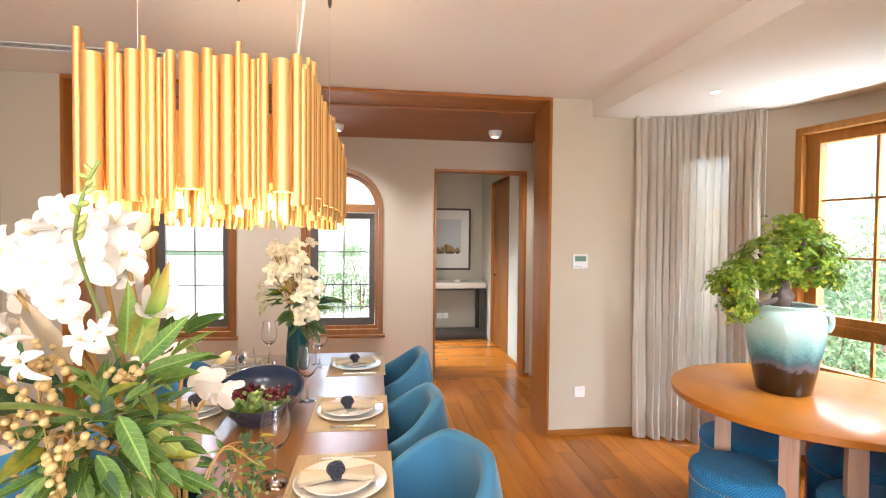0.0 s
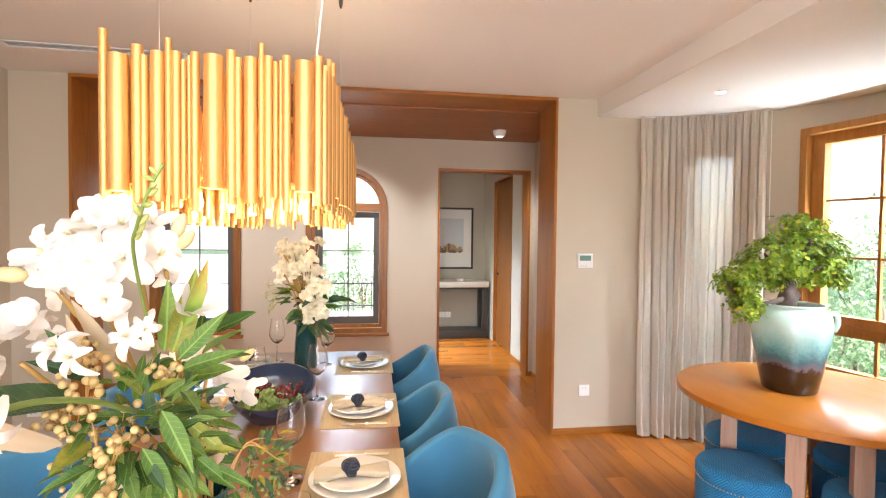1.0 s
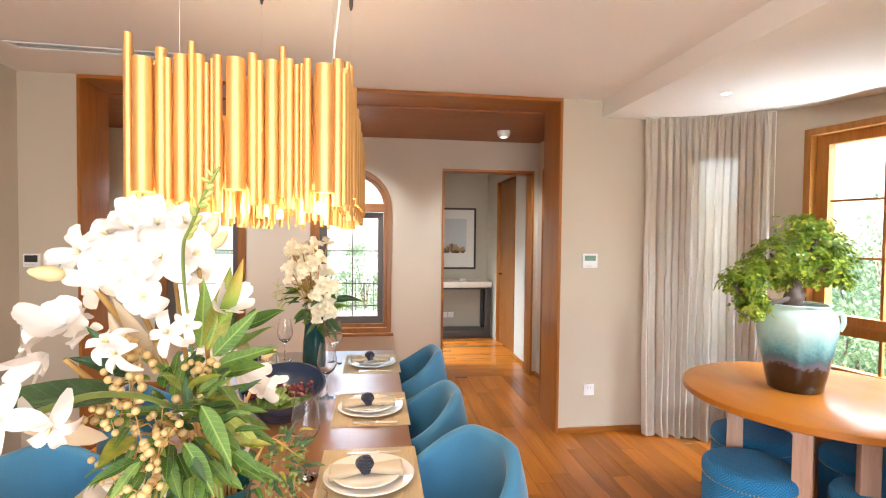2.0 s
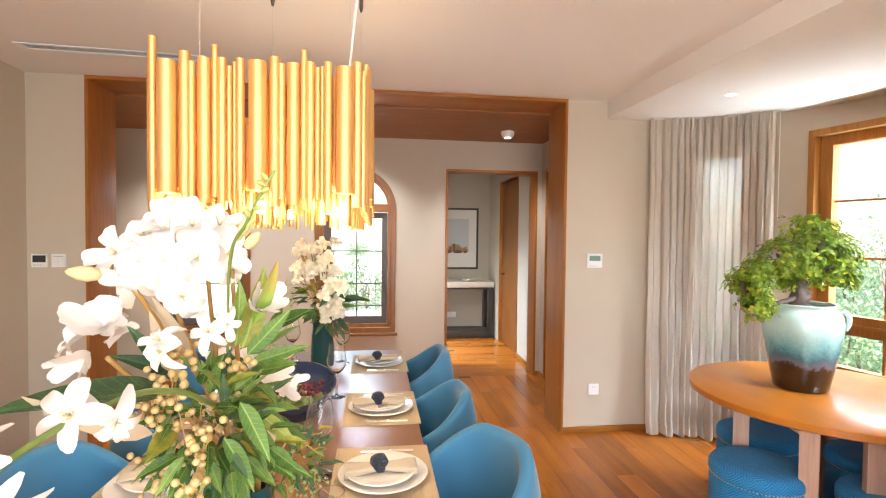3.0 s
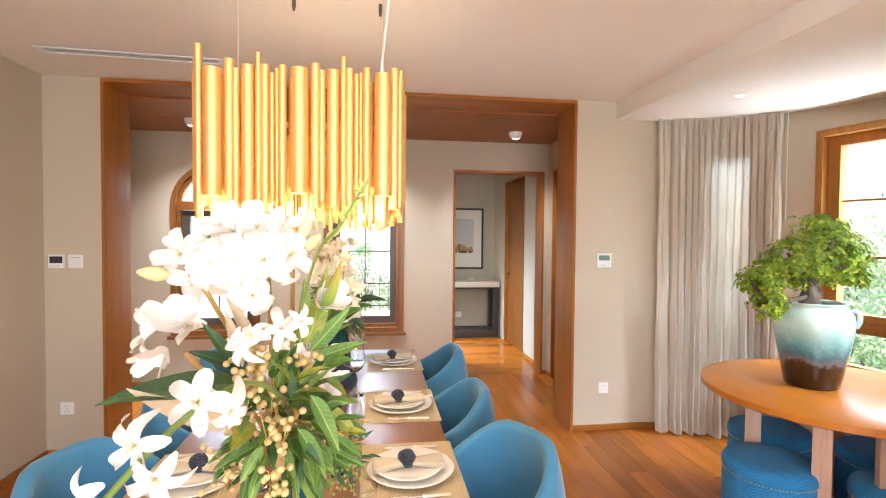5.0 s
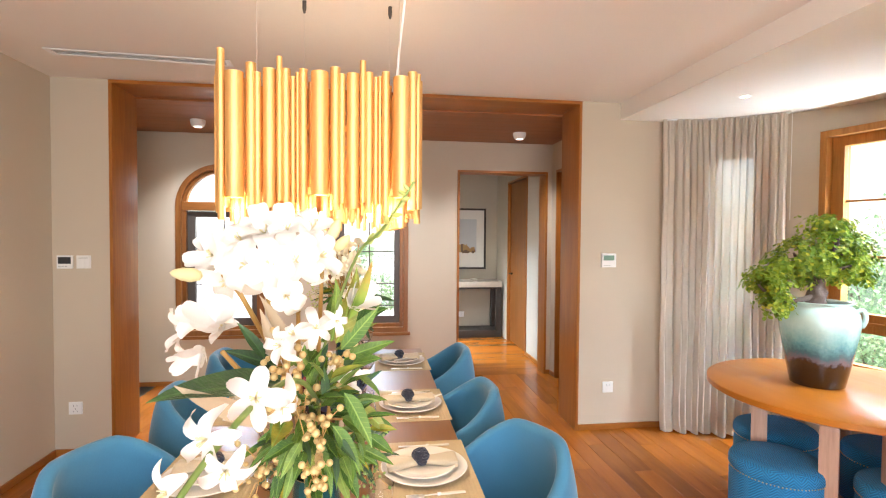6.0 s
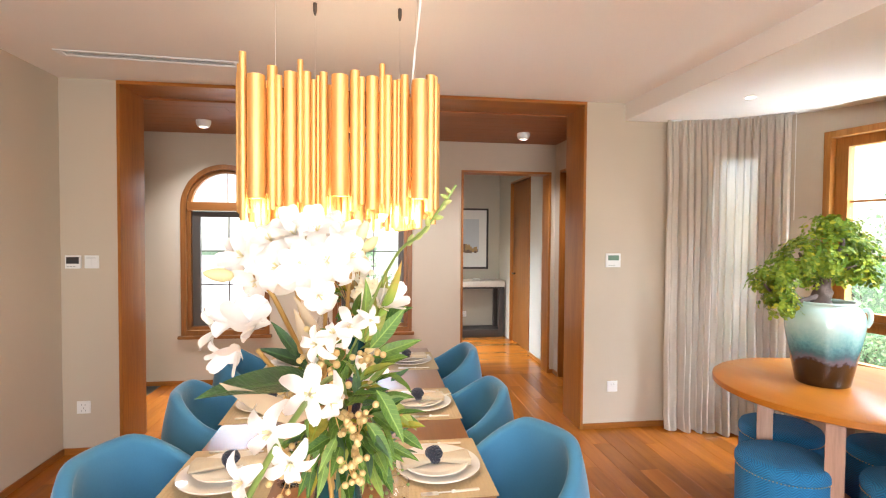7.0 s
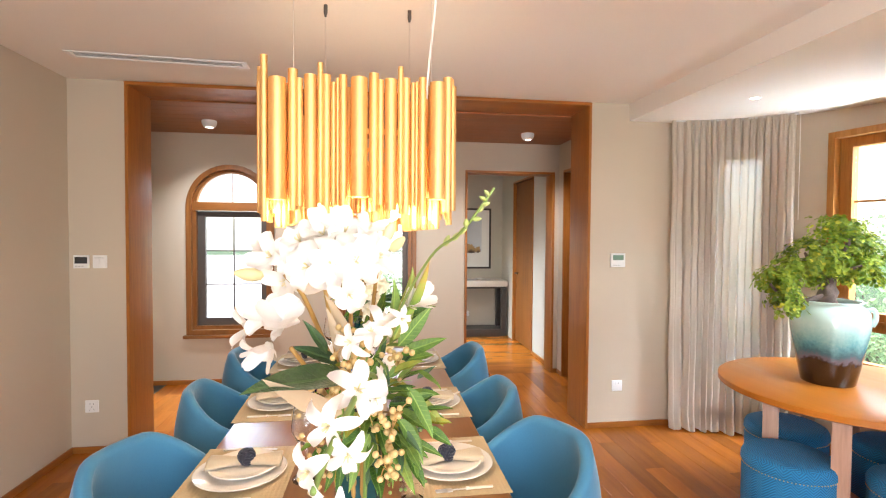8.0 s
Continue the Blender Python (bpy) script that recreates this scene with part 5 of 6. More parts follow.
def far_bouquet():
    f = thing("flower_arrangement", "smaller bunch of cream flowers and dark leaves in a teal vase", "flowers", "table flowers")
    vx, vy = -0.305, 3.0
    flower_vase(f, vx, vy)
    r = random.Random(31)
    mouth = Vector((vx, vy, 0.99))
    for k in range(76):
        t = k / 75
        if t < 0.55:
            p = (-0.325 + r.uniform(-0.10, 0.09), 2.97 + r.uniform(-0.09, 0.06), 1.28 + r.uniform(-0.05, 0.16))
        else:
            p = (-0.245 + r.uniform(-0.05, 0.05), 2.92 + r.uniform(-0.05, 0.05), 1.24 - 0.40 * (t - 0.55) + r.uniform(-0.02, 0.02))
        d = (Vector(p) - Vector((-0.3, 3.05, 1.22))).normalized() + Vector((0, -0.7, 0.2))
        put("blossom", CREAM_BLOOM[k % 3], face(p, d, r.uniform(0.036, 0.050), r.uniform(0, 6)), f)
        part("stem", tube(curve([mouth, (mouth + Vector(p)) / 2 + Vector((0, 0.03, 0.02)), p], 4), 0.003, 6), STEM, f, "", None, 180)
    foliage(f, 70, (-0.30, 3.0, 1.13), (0.12, 0.12, 0.14), 0.085, 33, (0, -0.2, 0), [LEAF_D, LEAF_D, LEAF_A])
    foliage(f, 26, (-0.27, 2.96, 1.02), (0.10, 0.09, 0.06), 0.07, 34, (0.2, -0.3, -0.5), [LEAF_D])
    put("leaf", LEAF_D, aim((-0.19, 2.96, 1.15), (0.13, -0.02, 0.0), (0.0, -0.6, 0.8), 0.15), f)
    put("leaf", LEAF_D, aim((-0.21, 2.96, 1.13), (0.12, -0.03, 0.03), (0.0, -0.8, 0.6), 0.13), f)
    for k in range(9):
        a, b = Vector((-0.37, 2.97, 1.16)), Vector((-0.45 - r.uniform(0, 0.05), 2.93, 1.06 + r.uniform(0, 0.18)))
        part("stem", tube(curve([a, (a + b) / 2 + Vector((0, 0, 0.03)), b], 4), 0.0012, 5), STEM_GREEN, f, "", None, 180)
        berries(f, [(tuple(b), 7, 0.010)], 0.0038, BUD, 40 + k, "seed")
    f.matrix_basis = Matrix.Translation((-0.315, 3.23, TZ)) @ Matrix.Scale(1.07, 4) @ Matrix.Translation((-vx, -vy, -TZ))


far_bouquet()


# ---------------------------------------------------------------- fruit bowl
def fruit_bowl():
    b = thing("fruit_bowl", "dark navy lacquered bowl with a slanting rim on the dining table", "bowl", m=pose(-0.362, 2.52, TZ + 0.0005))
    bm = bmesh.new()
    n, rows = 48, 14

    def ring_pt(a, v, r):
        c, s = math.cos(a), math.sin(a)
        top = 0.138 + 0.052 * s
        z = v * top
        w = 0.088 + 0.092 * math.sin(min(1, z / 0.15) * math.pi / 2)
        return Vector((c * w * r, s * w * 1.02 * r, z))
    outer = [[bm.verts.new(ring_pt(2 * math.pi * k / n, j / rows, 1)) for k in range(n)] for j in range(rows + 1)]
    inner = [[bm.verts.new(ring_pt(2 * math.pi * k / n, max(0.08, j / rows) - (0.02 if j == rows else 0) + 0.02, 0.95)) for k in range(n)] for j in range(rows, -1, -1)]
    rings = outer + inner
    for a, c in zip(rings, rings[1:]):
        for k in range(n):
            bm.faces.new((a[k], a[(k + 1) % n], c[(k + 1) % n], c[k]))
    bm.faces.new(rings[0][::-1])
    bm.faces.new(rings[-1])
    part("bowl_shell", bm, NAVY, b, "", None, 60)
    fill = lathe([(0, 0.09), (0.09, 0.084), (0.140, 0.070), (0.12, 0.05), (0, 0.05)], 32)
    part("leaf_bed", fill, STEM_GREEN, b)
    r = random.Random(7)
    for name, cx, cy, n_, mat, seed in (("grapes", -0.065, 0.0, 90, GRAPE, 1), ("grapes", 0.055, -0.01, 85, GRAPE, 2), ("grapes", 0.0, -0.075, 60, GRAPE_GREEN, 3)):
        o = thing("bunch_of_grapes", "bunch of dark red grapes in the bowl" if mat is GRAPE else "bunch of small green grapes in the bowl", "grapes", "fruit in the bowl", b.matrix_basis)
        for k in range(n_):
            q = Vector((cx + r.gauss(0, 0.030), cy + r.gauss(0, 0.026), 0.096 + abs(r.gauss(0, 0.022))))
            put("grape", ball("grape" + mat.name, mat), Matrix.Translation(q) @ Matrix.Scale(0.0098 * r.uniform(0.85, 1.15), 4), o)
        for k in range(4):
            put("leaf", LEAF_A, aim((cx + r.uniform(-0.05, 0.05), cy + r.uniform(-0.05, 0.03), 0.105), (r.uniform(-1, 1), -0.5, r.uniform(-0.3, 0.6)), (0, -0.5, 0.8), 0.055), o)


fruit_bowl()


# ---------------------------------------------------------------- chandelier
def chandelier():
    c = thing("chandelier", "long chandelier of clustered brushed brass tubes, lit", "chandelier")
    # one run of tubes along the edge: place, radius, top, bottom; the same run follows all round
    run = [(0.021, 0.0205, 1.923, 1.630), (0.057, 0.0122, 1.944, 1.601), (0.073, 0.0085, 1.923, 1.613), (0.099, 0.0155, 1.931, 1.605), (0.123, 0.0070, 1.960, 1.618),
           (0.137, 0.0110, 1.940, 1.598), (0.154, 0.0056, 1.922, 1.616), (0.164, 0.0050, 1.924, 1.612), (0.178, 0.0098, 1.937, 1.588)]
    period = 0.1880
    x0, x1, y0, y1, cr = -0.536, -0.045, 1.515, 2.925, 0.05
    # the edge as a line of points with its length
    line = []
    for cx, cy, a0 in ((x1 - cr, y0 + cr, -90), (x1 - cr, y1 - cr, 0), (x0 + cr, y1 - cr, 90), (x0 + cr, y0 + cr, 180)):
        for k in range(0, 91, 9):
            a = radians(a0 + k)
            line.append(Vector((cx + cr * math.cos(a), cy + cr * math.sin(a), 0)))
    start = [Vector((x0 + cr, y0, 0))]
    line = start + line
    lens = [0.0]
    for a, b in zip(line, line[1:]):
        lens.append(lens[-1] + (b - a).length)

    def at(s):
        s = s % lens[-1]
        for k in range(len(lens) - 1):
            if s <= lens[k + 1]:
                a, b = line[k], line[k + 1]
                t = (s - lens[k]) / max(1e-9, lens[k + 1] - lens[k])
                d = (b - a).normalized()
                return a + (b - a) * t, Vector((-d.y, d.x, 0))
        return line[-1], Vector((1, 0, 0))

    def pipe(r, h):
        w = 0.0012
        return mesh_of("tube", lathe([(r, 0), (r, h), (r - w, h), (r - w, 0)], 18 if r > 0.009 else 12, True), GOLD, 50)

    kinds = [pipe(r, t - b) for _, r, t, b in run]
    tall = pipe(0.0088, 0.40)
    inner = [pipe(0.0075, 0.34), pipe(0.011, 0.33), pipe(0.006, 0.35)]
    hood = mesh_of("bulb", lathe([(0, 0.006), (0.012, 0.006), (0.0135, 0.022), (0.008, 0.045), (0, 0.05)], 14), BULB, 180)
    n = int(lens[-1] / period)
    period = lens[-1] / n
    r = random.Random(3)
    for k in range(n):
        for q, (s, rad, top, bot) in enumerate(run):
            p, nrm = at(k * period + s - 0.018)
            sh = r.uniform(-0.006, 0.006)
            put("tube", kinds[q], Matrix.Translation((p.x + nrm.x * (0.006 if q % 2 else 0), p.y + nrm.y * (0.006 if q % 2 else 0), bot + sh)), c)
            if q == 0:
                put("bulb", hood, Matrix.Translation((p.x, p.y, bot + sh + 0.004)), c)
        if k % 3 == 0:
            p, nrm = at(k * period - 0.028)
            put("tube", tall, Matrix.Translation((p.x - nrm.x * 0.004, p.y - nrm.y * 0.004, 1.576 + r.uniform(-0.004, 0.006))), c)
        for q in range(6):
            p, nrm = at(k * period + 0.015 + q * 0.031)
            off = 0.035 + 0.012 * (q % 3)
            put("tube", inner[q % 3], Matrix.Translation((p.x + nrm.x * off, p.y + nrm.y * off, 1.560 + 0.012 * ((q * 5) % 4))), c)
    # carrying frame and cross bars
    for yy in (y0 + 0.03, y1 - 0.03):
        part("frame_bar", box(x0 + 0.02, x1 - 0.02, yy - 0.006, yy + 0.006, 1.640, 1.656, 0.002), GOLD, c)
    for xx in (x0 + 0.03, x1 - 0.03):
        part("frame_bar", box(xx - 0.006, xx + 0.006, y0 + 0.03, y1 - 0.03, 1.640, 1.656, 0.002), GOLD, c)
    for yy in (1.85, 2.2, 2.6):
        part("frame_bar", box(x0 + 0.02, x1 - 0.02, yy - 0.006, yy + 0.006, 1.86, 1.876, 0.002), GOLD, c)
    for yy in (1.75, 2.05, 2.35, 2.65):
        for xx in (-0.40, -0.17):
            put("bulb", hood, Matrix.Translation((xx, yy, 1.60)), c)
            part("lamp_holder", lathe([(0, 0.045), (0.012, 0.045), (0.012, 0.26), (0, 0.26)], 12), GOLD, c, "", pose(xx, yy, 1.60))
    for xx in (-0.474, -0.088):
        for yy in (1.70, 2.625):
            part("suspension_cable", tube([(xx, yy, 1.87), (xx, yy, CEIL - 0.03)], 0.0011, 5), STEEL, c)
            part("cable_grip", lathe([(0, 0), (0.004, 0), (0.009, 0.02), (0.009, 0.055), (0, 0.055)], 12), BRONZE, c, "", pose(xx, yy, CEIL - 0.055))
    part("power_cord", tube(curve([(-0.098, 1.75, 1.87), (-0.092, 1.75, 2.02), (-0.072, 1.75, 2.22), (-0.058, 1.75, 2.42), (-0.052, 1.75, CEIL)], 6), 0.0032, 6), WHITE, c, "white power cord")


chandelier()
for x in (-0.50, -0.31, -0.12):
    lamp("chandelier_front_light", "POINT", pose(x, 1.535, 1.592), 0.2, (1.0, 0.86, 0.64), (0.02,))
for k, y in enumerate((1.75, 2.22, 2.68)):
    lamp("chandelier_light", "POINT", pose(-0.285, y, 1.60), 0.7, (1.0, 0.75, 0.48), (0.03,))
    lamp("chandelier_uplight", "SPOT", pose(-0.285, y, 1.93, 180, 0, 0), 0.6, (1.0, 0.80, 0.55), (0.04,), 160)
    lamp("chandelier_downlight", "SPOT", pose(-0.285, y, 1.545), 1.6, (1.0, 0.86, 0.68), (0.04,), 150)


# ---------------------------------------------------------------- round table, stools, bonsai
RTX, RTY = 2.275, 2.57


def round_table():
    t = thing("round_table", "round cherry wood table on flat pale legs", "table", m=pose(RTX, RTY, 0))
    R = 0.615
    part("tabletop", lathe([(0, 0.715), (R - 0.012, 0.715), (R, 0.722), (R, 0.750), (R - 0.006, 0.755), (0, 0.755)], 96), CHERRY, t)
    spots = [(0.485 * math.cos(radians(a)), 0.485 * math.sin(radians(a)), a) for a in (220, 247, 9, 40, 67)]
    for x, y, a in [(-0.365, 0.111, 51)] + spots:
        p = pose(x, y, 0, 0, 0, a)
        part("leg", box(-0.02, 0.02, -0.037, 0.037, 0.0, 0.715, 0.003), BEECH, t, "", p)
    part("stretcher", box(-0.45, 0.45, -0.02, 0.02, 0.10, 0.14, 0.003), BEECH, t, "", pose(0, 0, 0, 0, 0, 20))
    part("stretcher", box(-0.45, 0.45, -0.02, 0.02, 0.14, 0.18, 0.003), BEECH, t, "", pose(0, 0, 0, 0, 0, 80))


round_table()


def stool_mesh(R, prof, uvscale=1.0):
    bm = lathe(prof, 72)
    uv = bm.loops.layers.uv.new("uv")
    for f in bm.faces:
        flat = all(v.co.z > prof[-1][1] - 0.02 for v in f.verts)
        cc = f.calc_center_median()
        for lp in f.loops:
            co = lp.vert.co
            if flat:
                lp[uv].uv = (co.x, co.y)
            else:
                a = math.atan2(co.y, co.x)
                if cc.x < 0 and abs(cc.y) < R * 0.1 and a < 0:
                    a += 2 * math.pi
                lp[uv].uv = (a * R, co.z)
    return bm


def stool():
    s = thing("stool", "round peacock blue upholstered stool with a studded edge", "stool", "stools round the round table")
    R, H = 0.205, 0.468
    part("body", stool_mesh(R, [(R * 0.97, 0.02), (R, 0.04), (R, H - 0.075), (R - 0.001, H - 0.068)]), PEACOCK, s, "", None, 60)
    part("cushion", stool_mesh(R, [(R - 0.001, H - 0.067), (R + 0.004, H - 0.058), (R + 0.003, H - 0.03), (R - 0.006, H - 0.012), (R - 0.022, H - 0.003), (R * 0.6, H), (0, H + 0.001)]), PEACOCK, s, "", None, 60)
    bm = bmesh.new()
    for k in range(84):
        a = 2 * math.pi * k / 84
        o = bmesh.new()
        bmesh.ops.create_icosphere(o, subdivisions=1, radius=0.0033)
        absorb(bm, o, Matrix.Translation(((R + 0.001) * math.cos(a), (R + 0.001) * math.sin(a), H - 0.067)))
    part("studs", bm, GOLD, s, "row of small brass studs", None, 180)
    part("foot_ring", lathe([(R * 0.9, 0), (R * 0.95, 0), (R * 0.95, 0.02), (R * 0.9, 0.02)], 48, True), DARKWOOD, s)
    return s


st = stool()
st.matrix_basis = pose(1.811, 2.447, 0, 0, 0, 20)
for x, y, a in ((2.131, 2.818, 70), (2.17, 2.10, 200), (2.48, 2.46, 130)):
    copy_thing(st, pose(x, y, 0, 0, 0, a))


def big_vase():
    v = thing("ceramic_vase", "glazed jar fading from celadon through turquoise to dark brown", "vase", m=pose(2.21, 2.635, 0.7555))
    prof = [(0, 0.0), (0.108, 0.0), (0.114, 0.006), (0.124, 0.06), (0.148, 0.19), (0.164, 0.29), (0.168, 0.345), (0.161, 0.39), (0.143, 0.418), (0.131, 0.428), (0.133, 0.436), (0.142, 0.444), (0.140, 0.449), (0.128, 0.447),
            (0.118, 0.443), (0.115, 0.43), (0.130, 0.40), (0.150, 0.34), (0.135, 0.2), (0.10, 0.03), (0, 0.02)]
    prof = [(r * 1.08, z) for r, z in prof]
    part("body", lathe(prof, 64), VASE, v, "", None, 180)
    for a in (-48, 80):
        pts = [(0.158, 0, 0.405), (0.178, 0, 0.414), (0.190, 0, 0.396), (0.191, 0, 0.360), (0.177, 0, 0.325)]
        part("handle", tube(curve(pts, 6), 0.0125, 10), VASE, v, "", pose(0, 0, 0, 0, 0, a), 180)
    part("soil", lathe([(0, 0.405), (0.128, 0.40)], 32), BARK, v)


big_vase()


def bonsai():
    b = thing("bonsai_tree", "bonsai tree with a dense green crown in the glazed jar", "bonsai", m=pose(2.21, 2.635, 0))
    bm = tube(curve([(-0.030, 0.0, 1.10), (-0.034, -0.01, 1.19), (-0.030, -0.015, 1.25), (-0.015, -0.01, 1.33), (0.03, 0.0, 1.47)], 8), 0.056, 20, None, 0.5)
    for v in bm.verts:
        d = noise.noise(v.co * 26) * 0.018 + noise.noise(v.co * 70) * 0.006
        v.co += Vector((v.co.x, v.co.y, 0)).normalized() * d
    part("trunk", bm, BARK, b, "", None, 180)
    r = random.Random(12)
    limbs = [[(-0.02, -0.01, 1.24), (-0.10, -0.02, 1.22), (-0.20, 0.0, 1.20), (-0.28, 0.03, 1.24), (-0.33, 0.04, 1.29)],
             [(-0.01, 0, 1.32), (-0.10, 0.02, 1.40), (-0.16, 0.0, 1.46)], [(0, 0, 1.36), (0.10, 0.03, 1.42), (0.18, 0.02, 1.46)], [(0.02, 0, 1.42), (0.04, -0.06, 1.52), (0.0, -0.03, 1.58)],
             [(0.0, 0, 1.34), (0.06, -0.12, 1.40)], [(0.0, 0, 1.36), (-0.02, 0.14, 1.44)], [(-0.2, 0, 1.20), (-0.26, -0.06, 1.22)]]
    for pts in limbs:
        part("branch", tube(curve(pts, 5), 0.017, 8, None, 0.35), BARK, b, "", None, 180)
    # clumps of three-part leaves
    clumps = []
    for cx, cy, cz, rx, ry, rz, n in ((0.03, 0.0, 1.50, 0.16, 0.15, 0.12, 58), (0.16, 0.01, 1.47, 0.12, 0.12, 0.11, 36), (-0.12, 0.0, 1.44, 0.12, 0.13, 0.10, 40), (0.02, -0.02, 1.60, 0.12, 0.11, 0.07, 26),
                                (-0.30, 0.03, 1.31, 0.10, 0.11, 0.085, 36), (-0.22, 0.02, 1.38, 0.09, 0.10, 0.06, 24), (0.12, -0.02, 1.38, 0.13, 0.12, 0.06, 24), (-0.26, 0.0, 1.215, 0.08, 0.08, 0.04, 16),
                                (0.24, 0.02, 1.44, 0.06, 0.08, 0.09, 14), (-0.02, -0.10, 1.40, 0.14, 0.06, 0.06, 18), (-0.27, -0.01, 1.165, 0.07, 0.07, 0.035, 14), (0.13, -0.04, 1.325, 0.12, 0.10, 0.035, 16), (-0.15, -0.02, 1.33, 0.10, 0.08, 0.04, 16)):
        for k in range(n):
            d = Vector((r.gauss(0, 1), r.gauss(0, 1), r.gauss(0, 1))).normalized() * r.uniform(0.55, 1.0) ** 0.5
            clumps.append((Vector((cx + d.x * rx, cy + d.y * ry, cz + d.z * rz)), d))
    bm = bmesh.new()
    for p, d in clumps:
        for q in range(6):
            tip = p + Vector((r.gauss(0, 0.018), r.gauss(0, 0.018), r.gauss(0, 0.013)))
            nrm = (d + Vector((r.uniform(-0.5, 0.5), r.uniform(-0.5, 0.5), 0.5 + r.uniform(-0.4, 0.5)))).normalized()
            m = face(tip, nrm, 1, r.uniform(0, 6.28))
            s = r.uniform(0.017, 0.029)
            for w in range(3):
                k = m @ Matrix.Rotation(w * 2.09 + r.uniform(-0.2, 0.2), 4, "Z")
                vs = [bm.verts.new(k @ Vector(c)) for c in ((0, 0, 0), (0.45 * s, -0.33 * s, 0.06 * s), (0.85 * s, -0.36 * s, 0.0), (1.05 * s, 0, -0.12 * s), (0.85 * s, 0.36 * s, 0.0), (0.45 * s, 0.33 * s, 0.06 * s))]
                bm.faces.new((vs[0], vs[1], vs[2], vs[3]))
                bm.faces.new((vs[0], vs[3], vs[4], vs[5]))
    part("crown", bm, BONSAI, b, "dense crown of small three-part leaves", None, 0)


bonsai()


# ---------------------------------------------------------------- garden outside
g = structure("ground", box(-60, 60, -60, 60, -0.62, -0.5), GRASS, "lawn of the garden round the house", "ground")
structure("terrace", box(-25, 2.2, FY + FD + 0.25, 45, -0.55, -0.32, 0.01), PAVING, "pale paved terrace outside the arched windows", "terrace")


def shrub(x, y, z0, h, w, n, seed, size=0.05, lean=0.0):
    r = random.Random(seed)
    s = thing("garden_shrub", "leafy green garden shrub outside the window", "shrub", "garden shrubs", pose(x, y, z0))
    bm = bmesh.new()
    for k in range(5):
        a = r.uniform(0, 6.28)
        tube(curve([(0, 0, 0), (0.2 * w * math.cos(a), 0.2 * w * math.sin(a), h * 0.5), (0.5 * w * math.cos(a), 0.5 * w * math.sin(a), h * 0.9)], 4), 0.02, 6, bm, 0.3)
    part("branches", bm, BARK, s, "", None, 180)
    bm = bmesh.new()
    for k in range(n):
        a, t = r.uniform(0, 6.28), r.uniform(0.05, 1.0)
        rad = w * math.sqrt(r.random()) * (0.55 + 0.45 * math.sin(math.pi * min(1, t * 1.05)))
        p = Vector((rad * math.cos(a), rad * math.sin(a), h * t + r.gauss(0, 0.05)))
        m = face(p, (r.gauss(0, 1), r.gauss(0, 1), 0.6), 1, r.uniform(0, 6))
        q = size * r.uniform(0.6, 1.3)
        vs = [bm.verts.new(m @ Vector(c)) for c in ((0, 0, 0), (0.5 * q, -0.28 * q, 0.06 * q), (1.1 * q, 0, -0.1 * q), (0.5 * q, 0.28 * q, 0.06 * q))]
        bm.faces.new(vs)
    part("leaves", bm, SHRUB, s, "", None, 0)
    return s


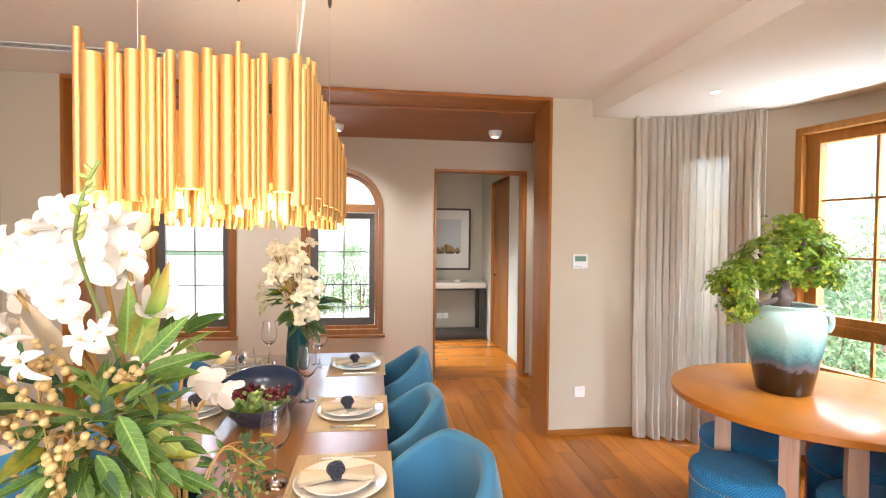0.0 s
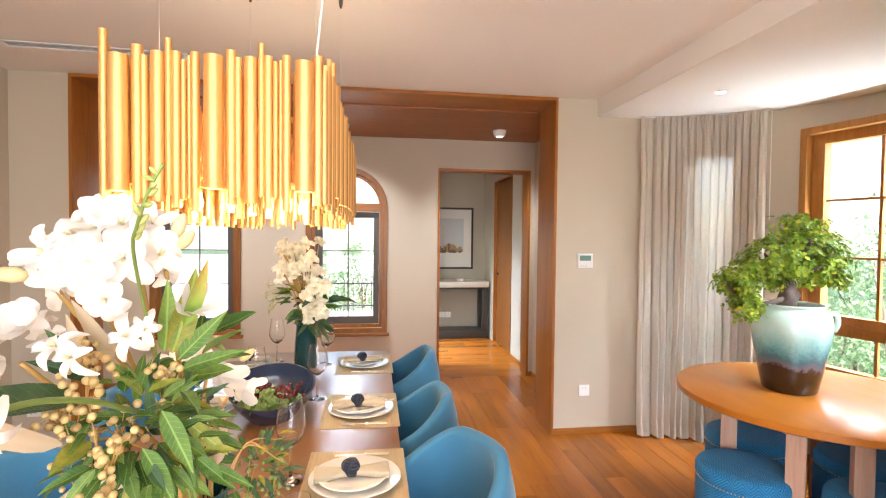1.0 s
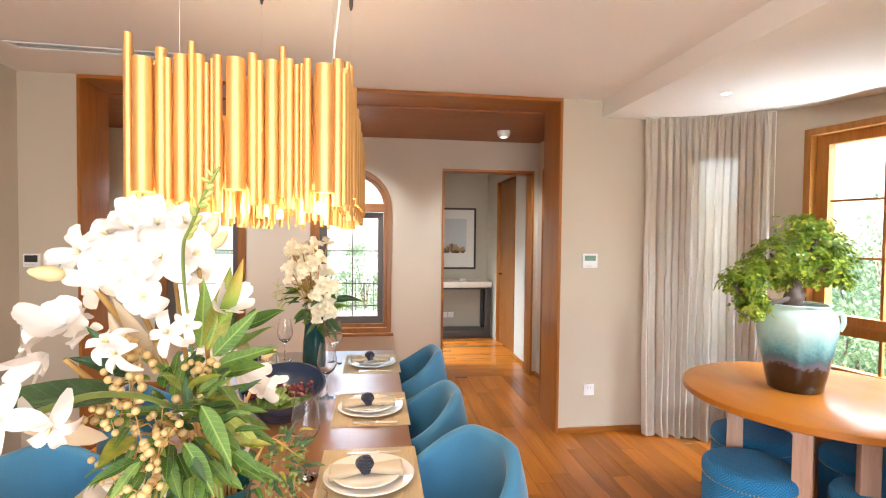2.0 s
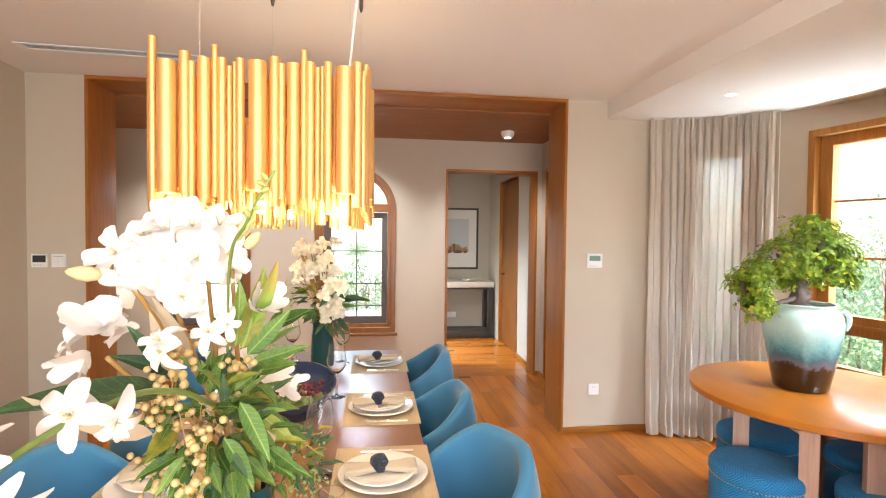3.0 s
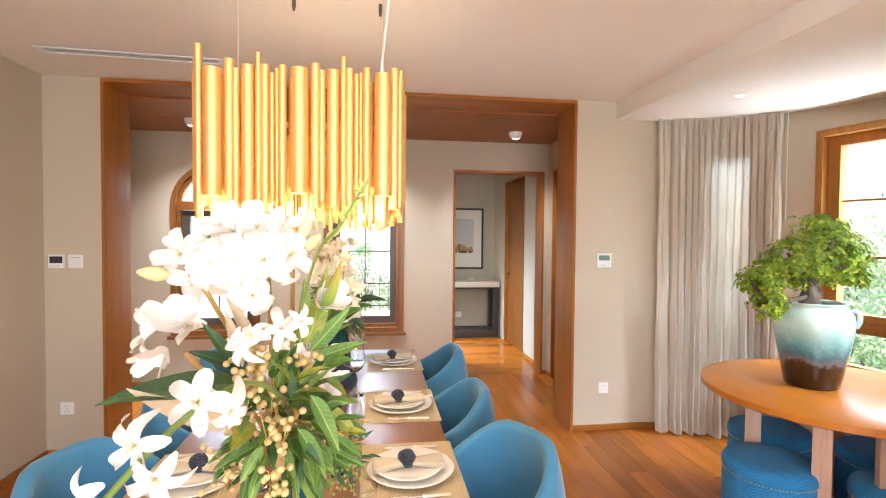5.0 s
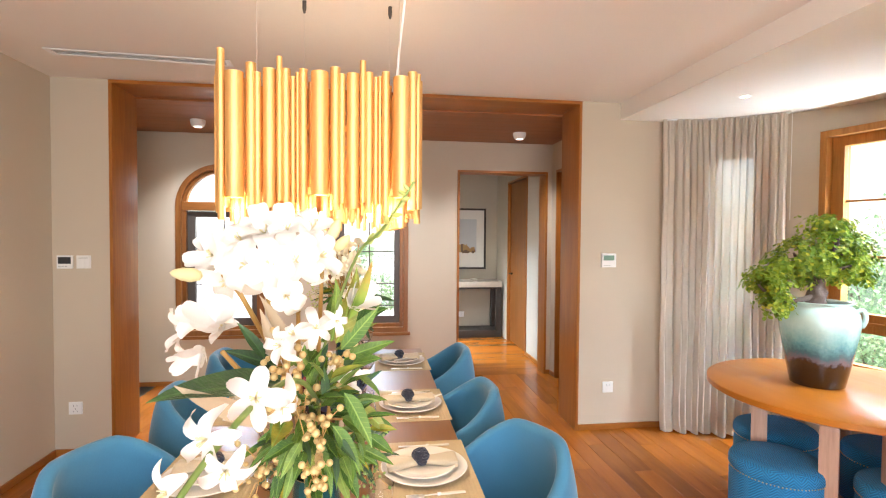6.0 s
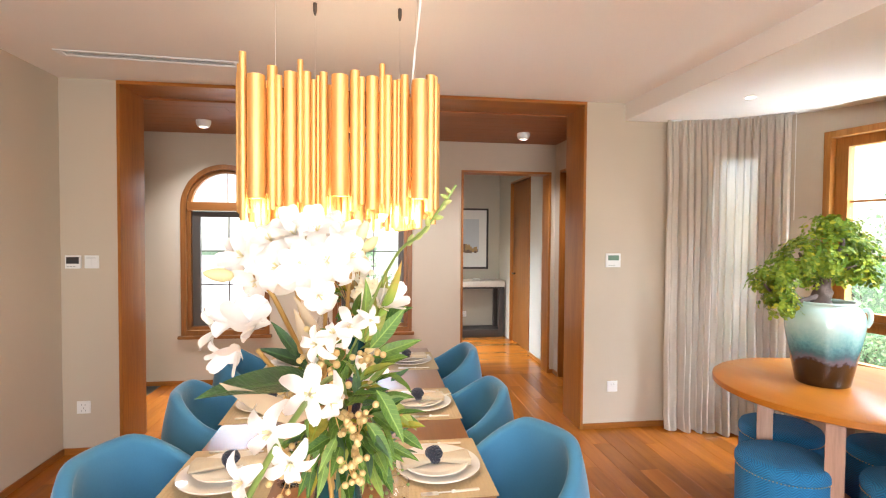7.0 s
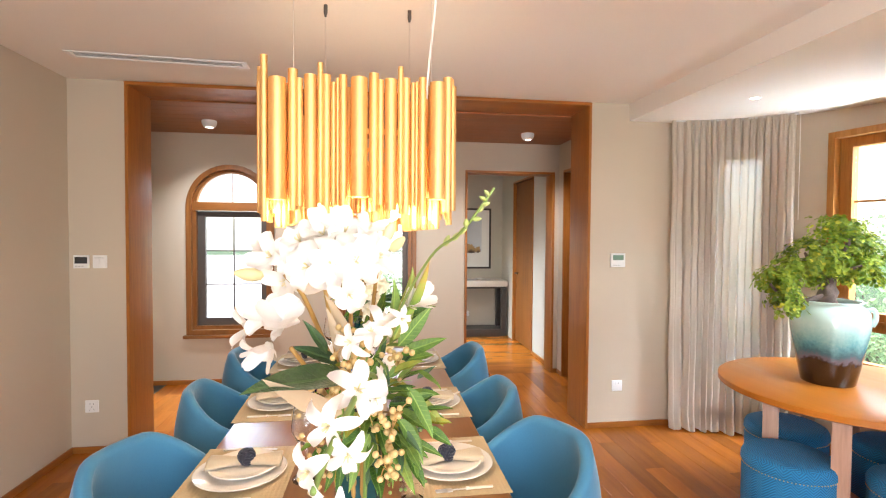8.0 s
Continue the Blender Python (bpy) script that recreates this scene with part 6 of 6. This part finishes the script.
shrub(4.9, 4.3, -0.5, 2.2, 0.6, 900, 1, 0.05)
shrub(5.6, 3.5, -0.5, 1.8, 0.65, 900, 2, 0.05)
shrub(6.2, 5.2, -0.5, 2.6, 0.85, 1000, 3, 0.06)
shrub(4.3, 3.55, -0.5, 1.1, 0.45, 1100, 4, 0.085)
shrub(4.5, 2.9, -0.5, 1.0, 0.45, 1100, 5, 0.085)
shrub(3.6, 5.6, -0.5, 2.0, 0.6, 900, 6, 0.05)
for k, (x, y) in enumerate(((5.6, 2.7), (6.3, 3.9), (7.0, 3.0), (5.9, 4.5), (7.4, 4.6), (6.6, 6.2), (5.2, 5.2))):
    shrub(x, y, -0.5, 1.25 + 0.3 * (k % 3), 0.7, 1300, 60 + k, 0.075)
for k, x in enumerate((-1.2, -0.2, 0.8, 1.9, 3.0)):
    shrub(x, 12.6 + 0.3 * (k % 2), -0.5, 1.55 + 0.2 * (k % 3), 0.85, 2400, 20 + k, 0.08)


def fence():
    f = thing("garden_fence", "low black iron garden fence before the hedge", "fence")
    for z in (0.45, -0.05):
        part("fence_rail", box(-2.4, 4, 11.49, 11.51, z - 0.012, z + 0.012), IRON, f)
    for k in range(33):
        part("fence_post", box(-2.4 + 0.2 * k - 0.006, -2.4 + 0.2 * k + 0.006, 11.494, 11.506, -0.5, 0.55), IRON, f)


fence()

# ---------------------------------------------------------------- floor boards, each its own piece
def boards(x0, x1, y0, y1, width, along, mat, seed, keep=None):
    """Boards in staggered rows on the sub-floor; each one a piece with eased edges."""
    r = random.Random(seed)
    kinds = {}
    a0, a1, b0, b1 = (x0, x1, y0, y1) if along == "y" else (y0, y1, x0, x1)
    n = max(1, round((a1 - a0) / width))
    w = (a1 - a0) / n
    for i in range(n):
        s = b0 - r.uniform(0, 0.8)
        while s < b1:
            ln = r.choice((0.75, 0.9, 1.05))
            lo, hi = max(s, b0), min(s + ln, b1)
            s += ln
            if hi - lo < 0.06:
                continue
            key = (round(hi - lo, 3), along)
            if key not in kinds:
                hw, hl = w / 2 - 0.0007, (hi - lo) / 2 - 0.0007
                bx = box(-hw, hw, -hl, hl, -0.014, 0, 0.0012, None, 1) if along == "y" else box(-hl, hl, -hw, hw, -0.014, 0, 0.0012, None, 1)
                kinds[key] = mesh_of("board", bx, mat, 0)
            a, b = a0 + w * (i + 0.5), (lo + hi) / 2
            put("board", kinds[key], Matrix.Translation((a, b, 0) if along == "y" else (b, a, 0)), floor)


boards(LX, 3.22, 1.55, 5.60, 0.128, "y", BOARD, 1)
boards(LX, RX, BY, 1.55, 0.30, "y", BOARD, 2)
boards(0.6, 2.08, 5.60, HY, 0.128, "x", BOARD_X, 3)
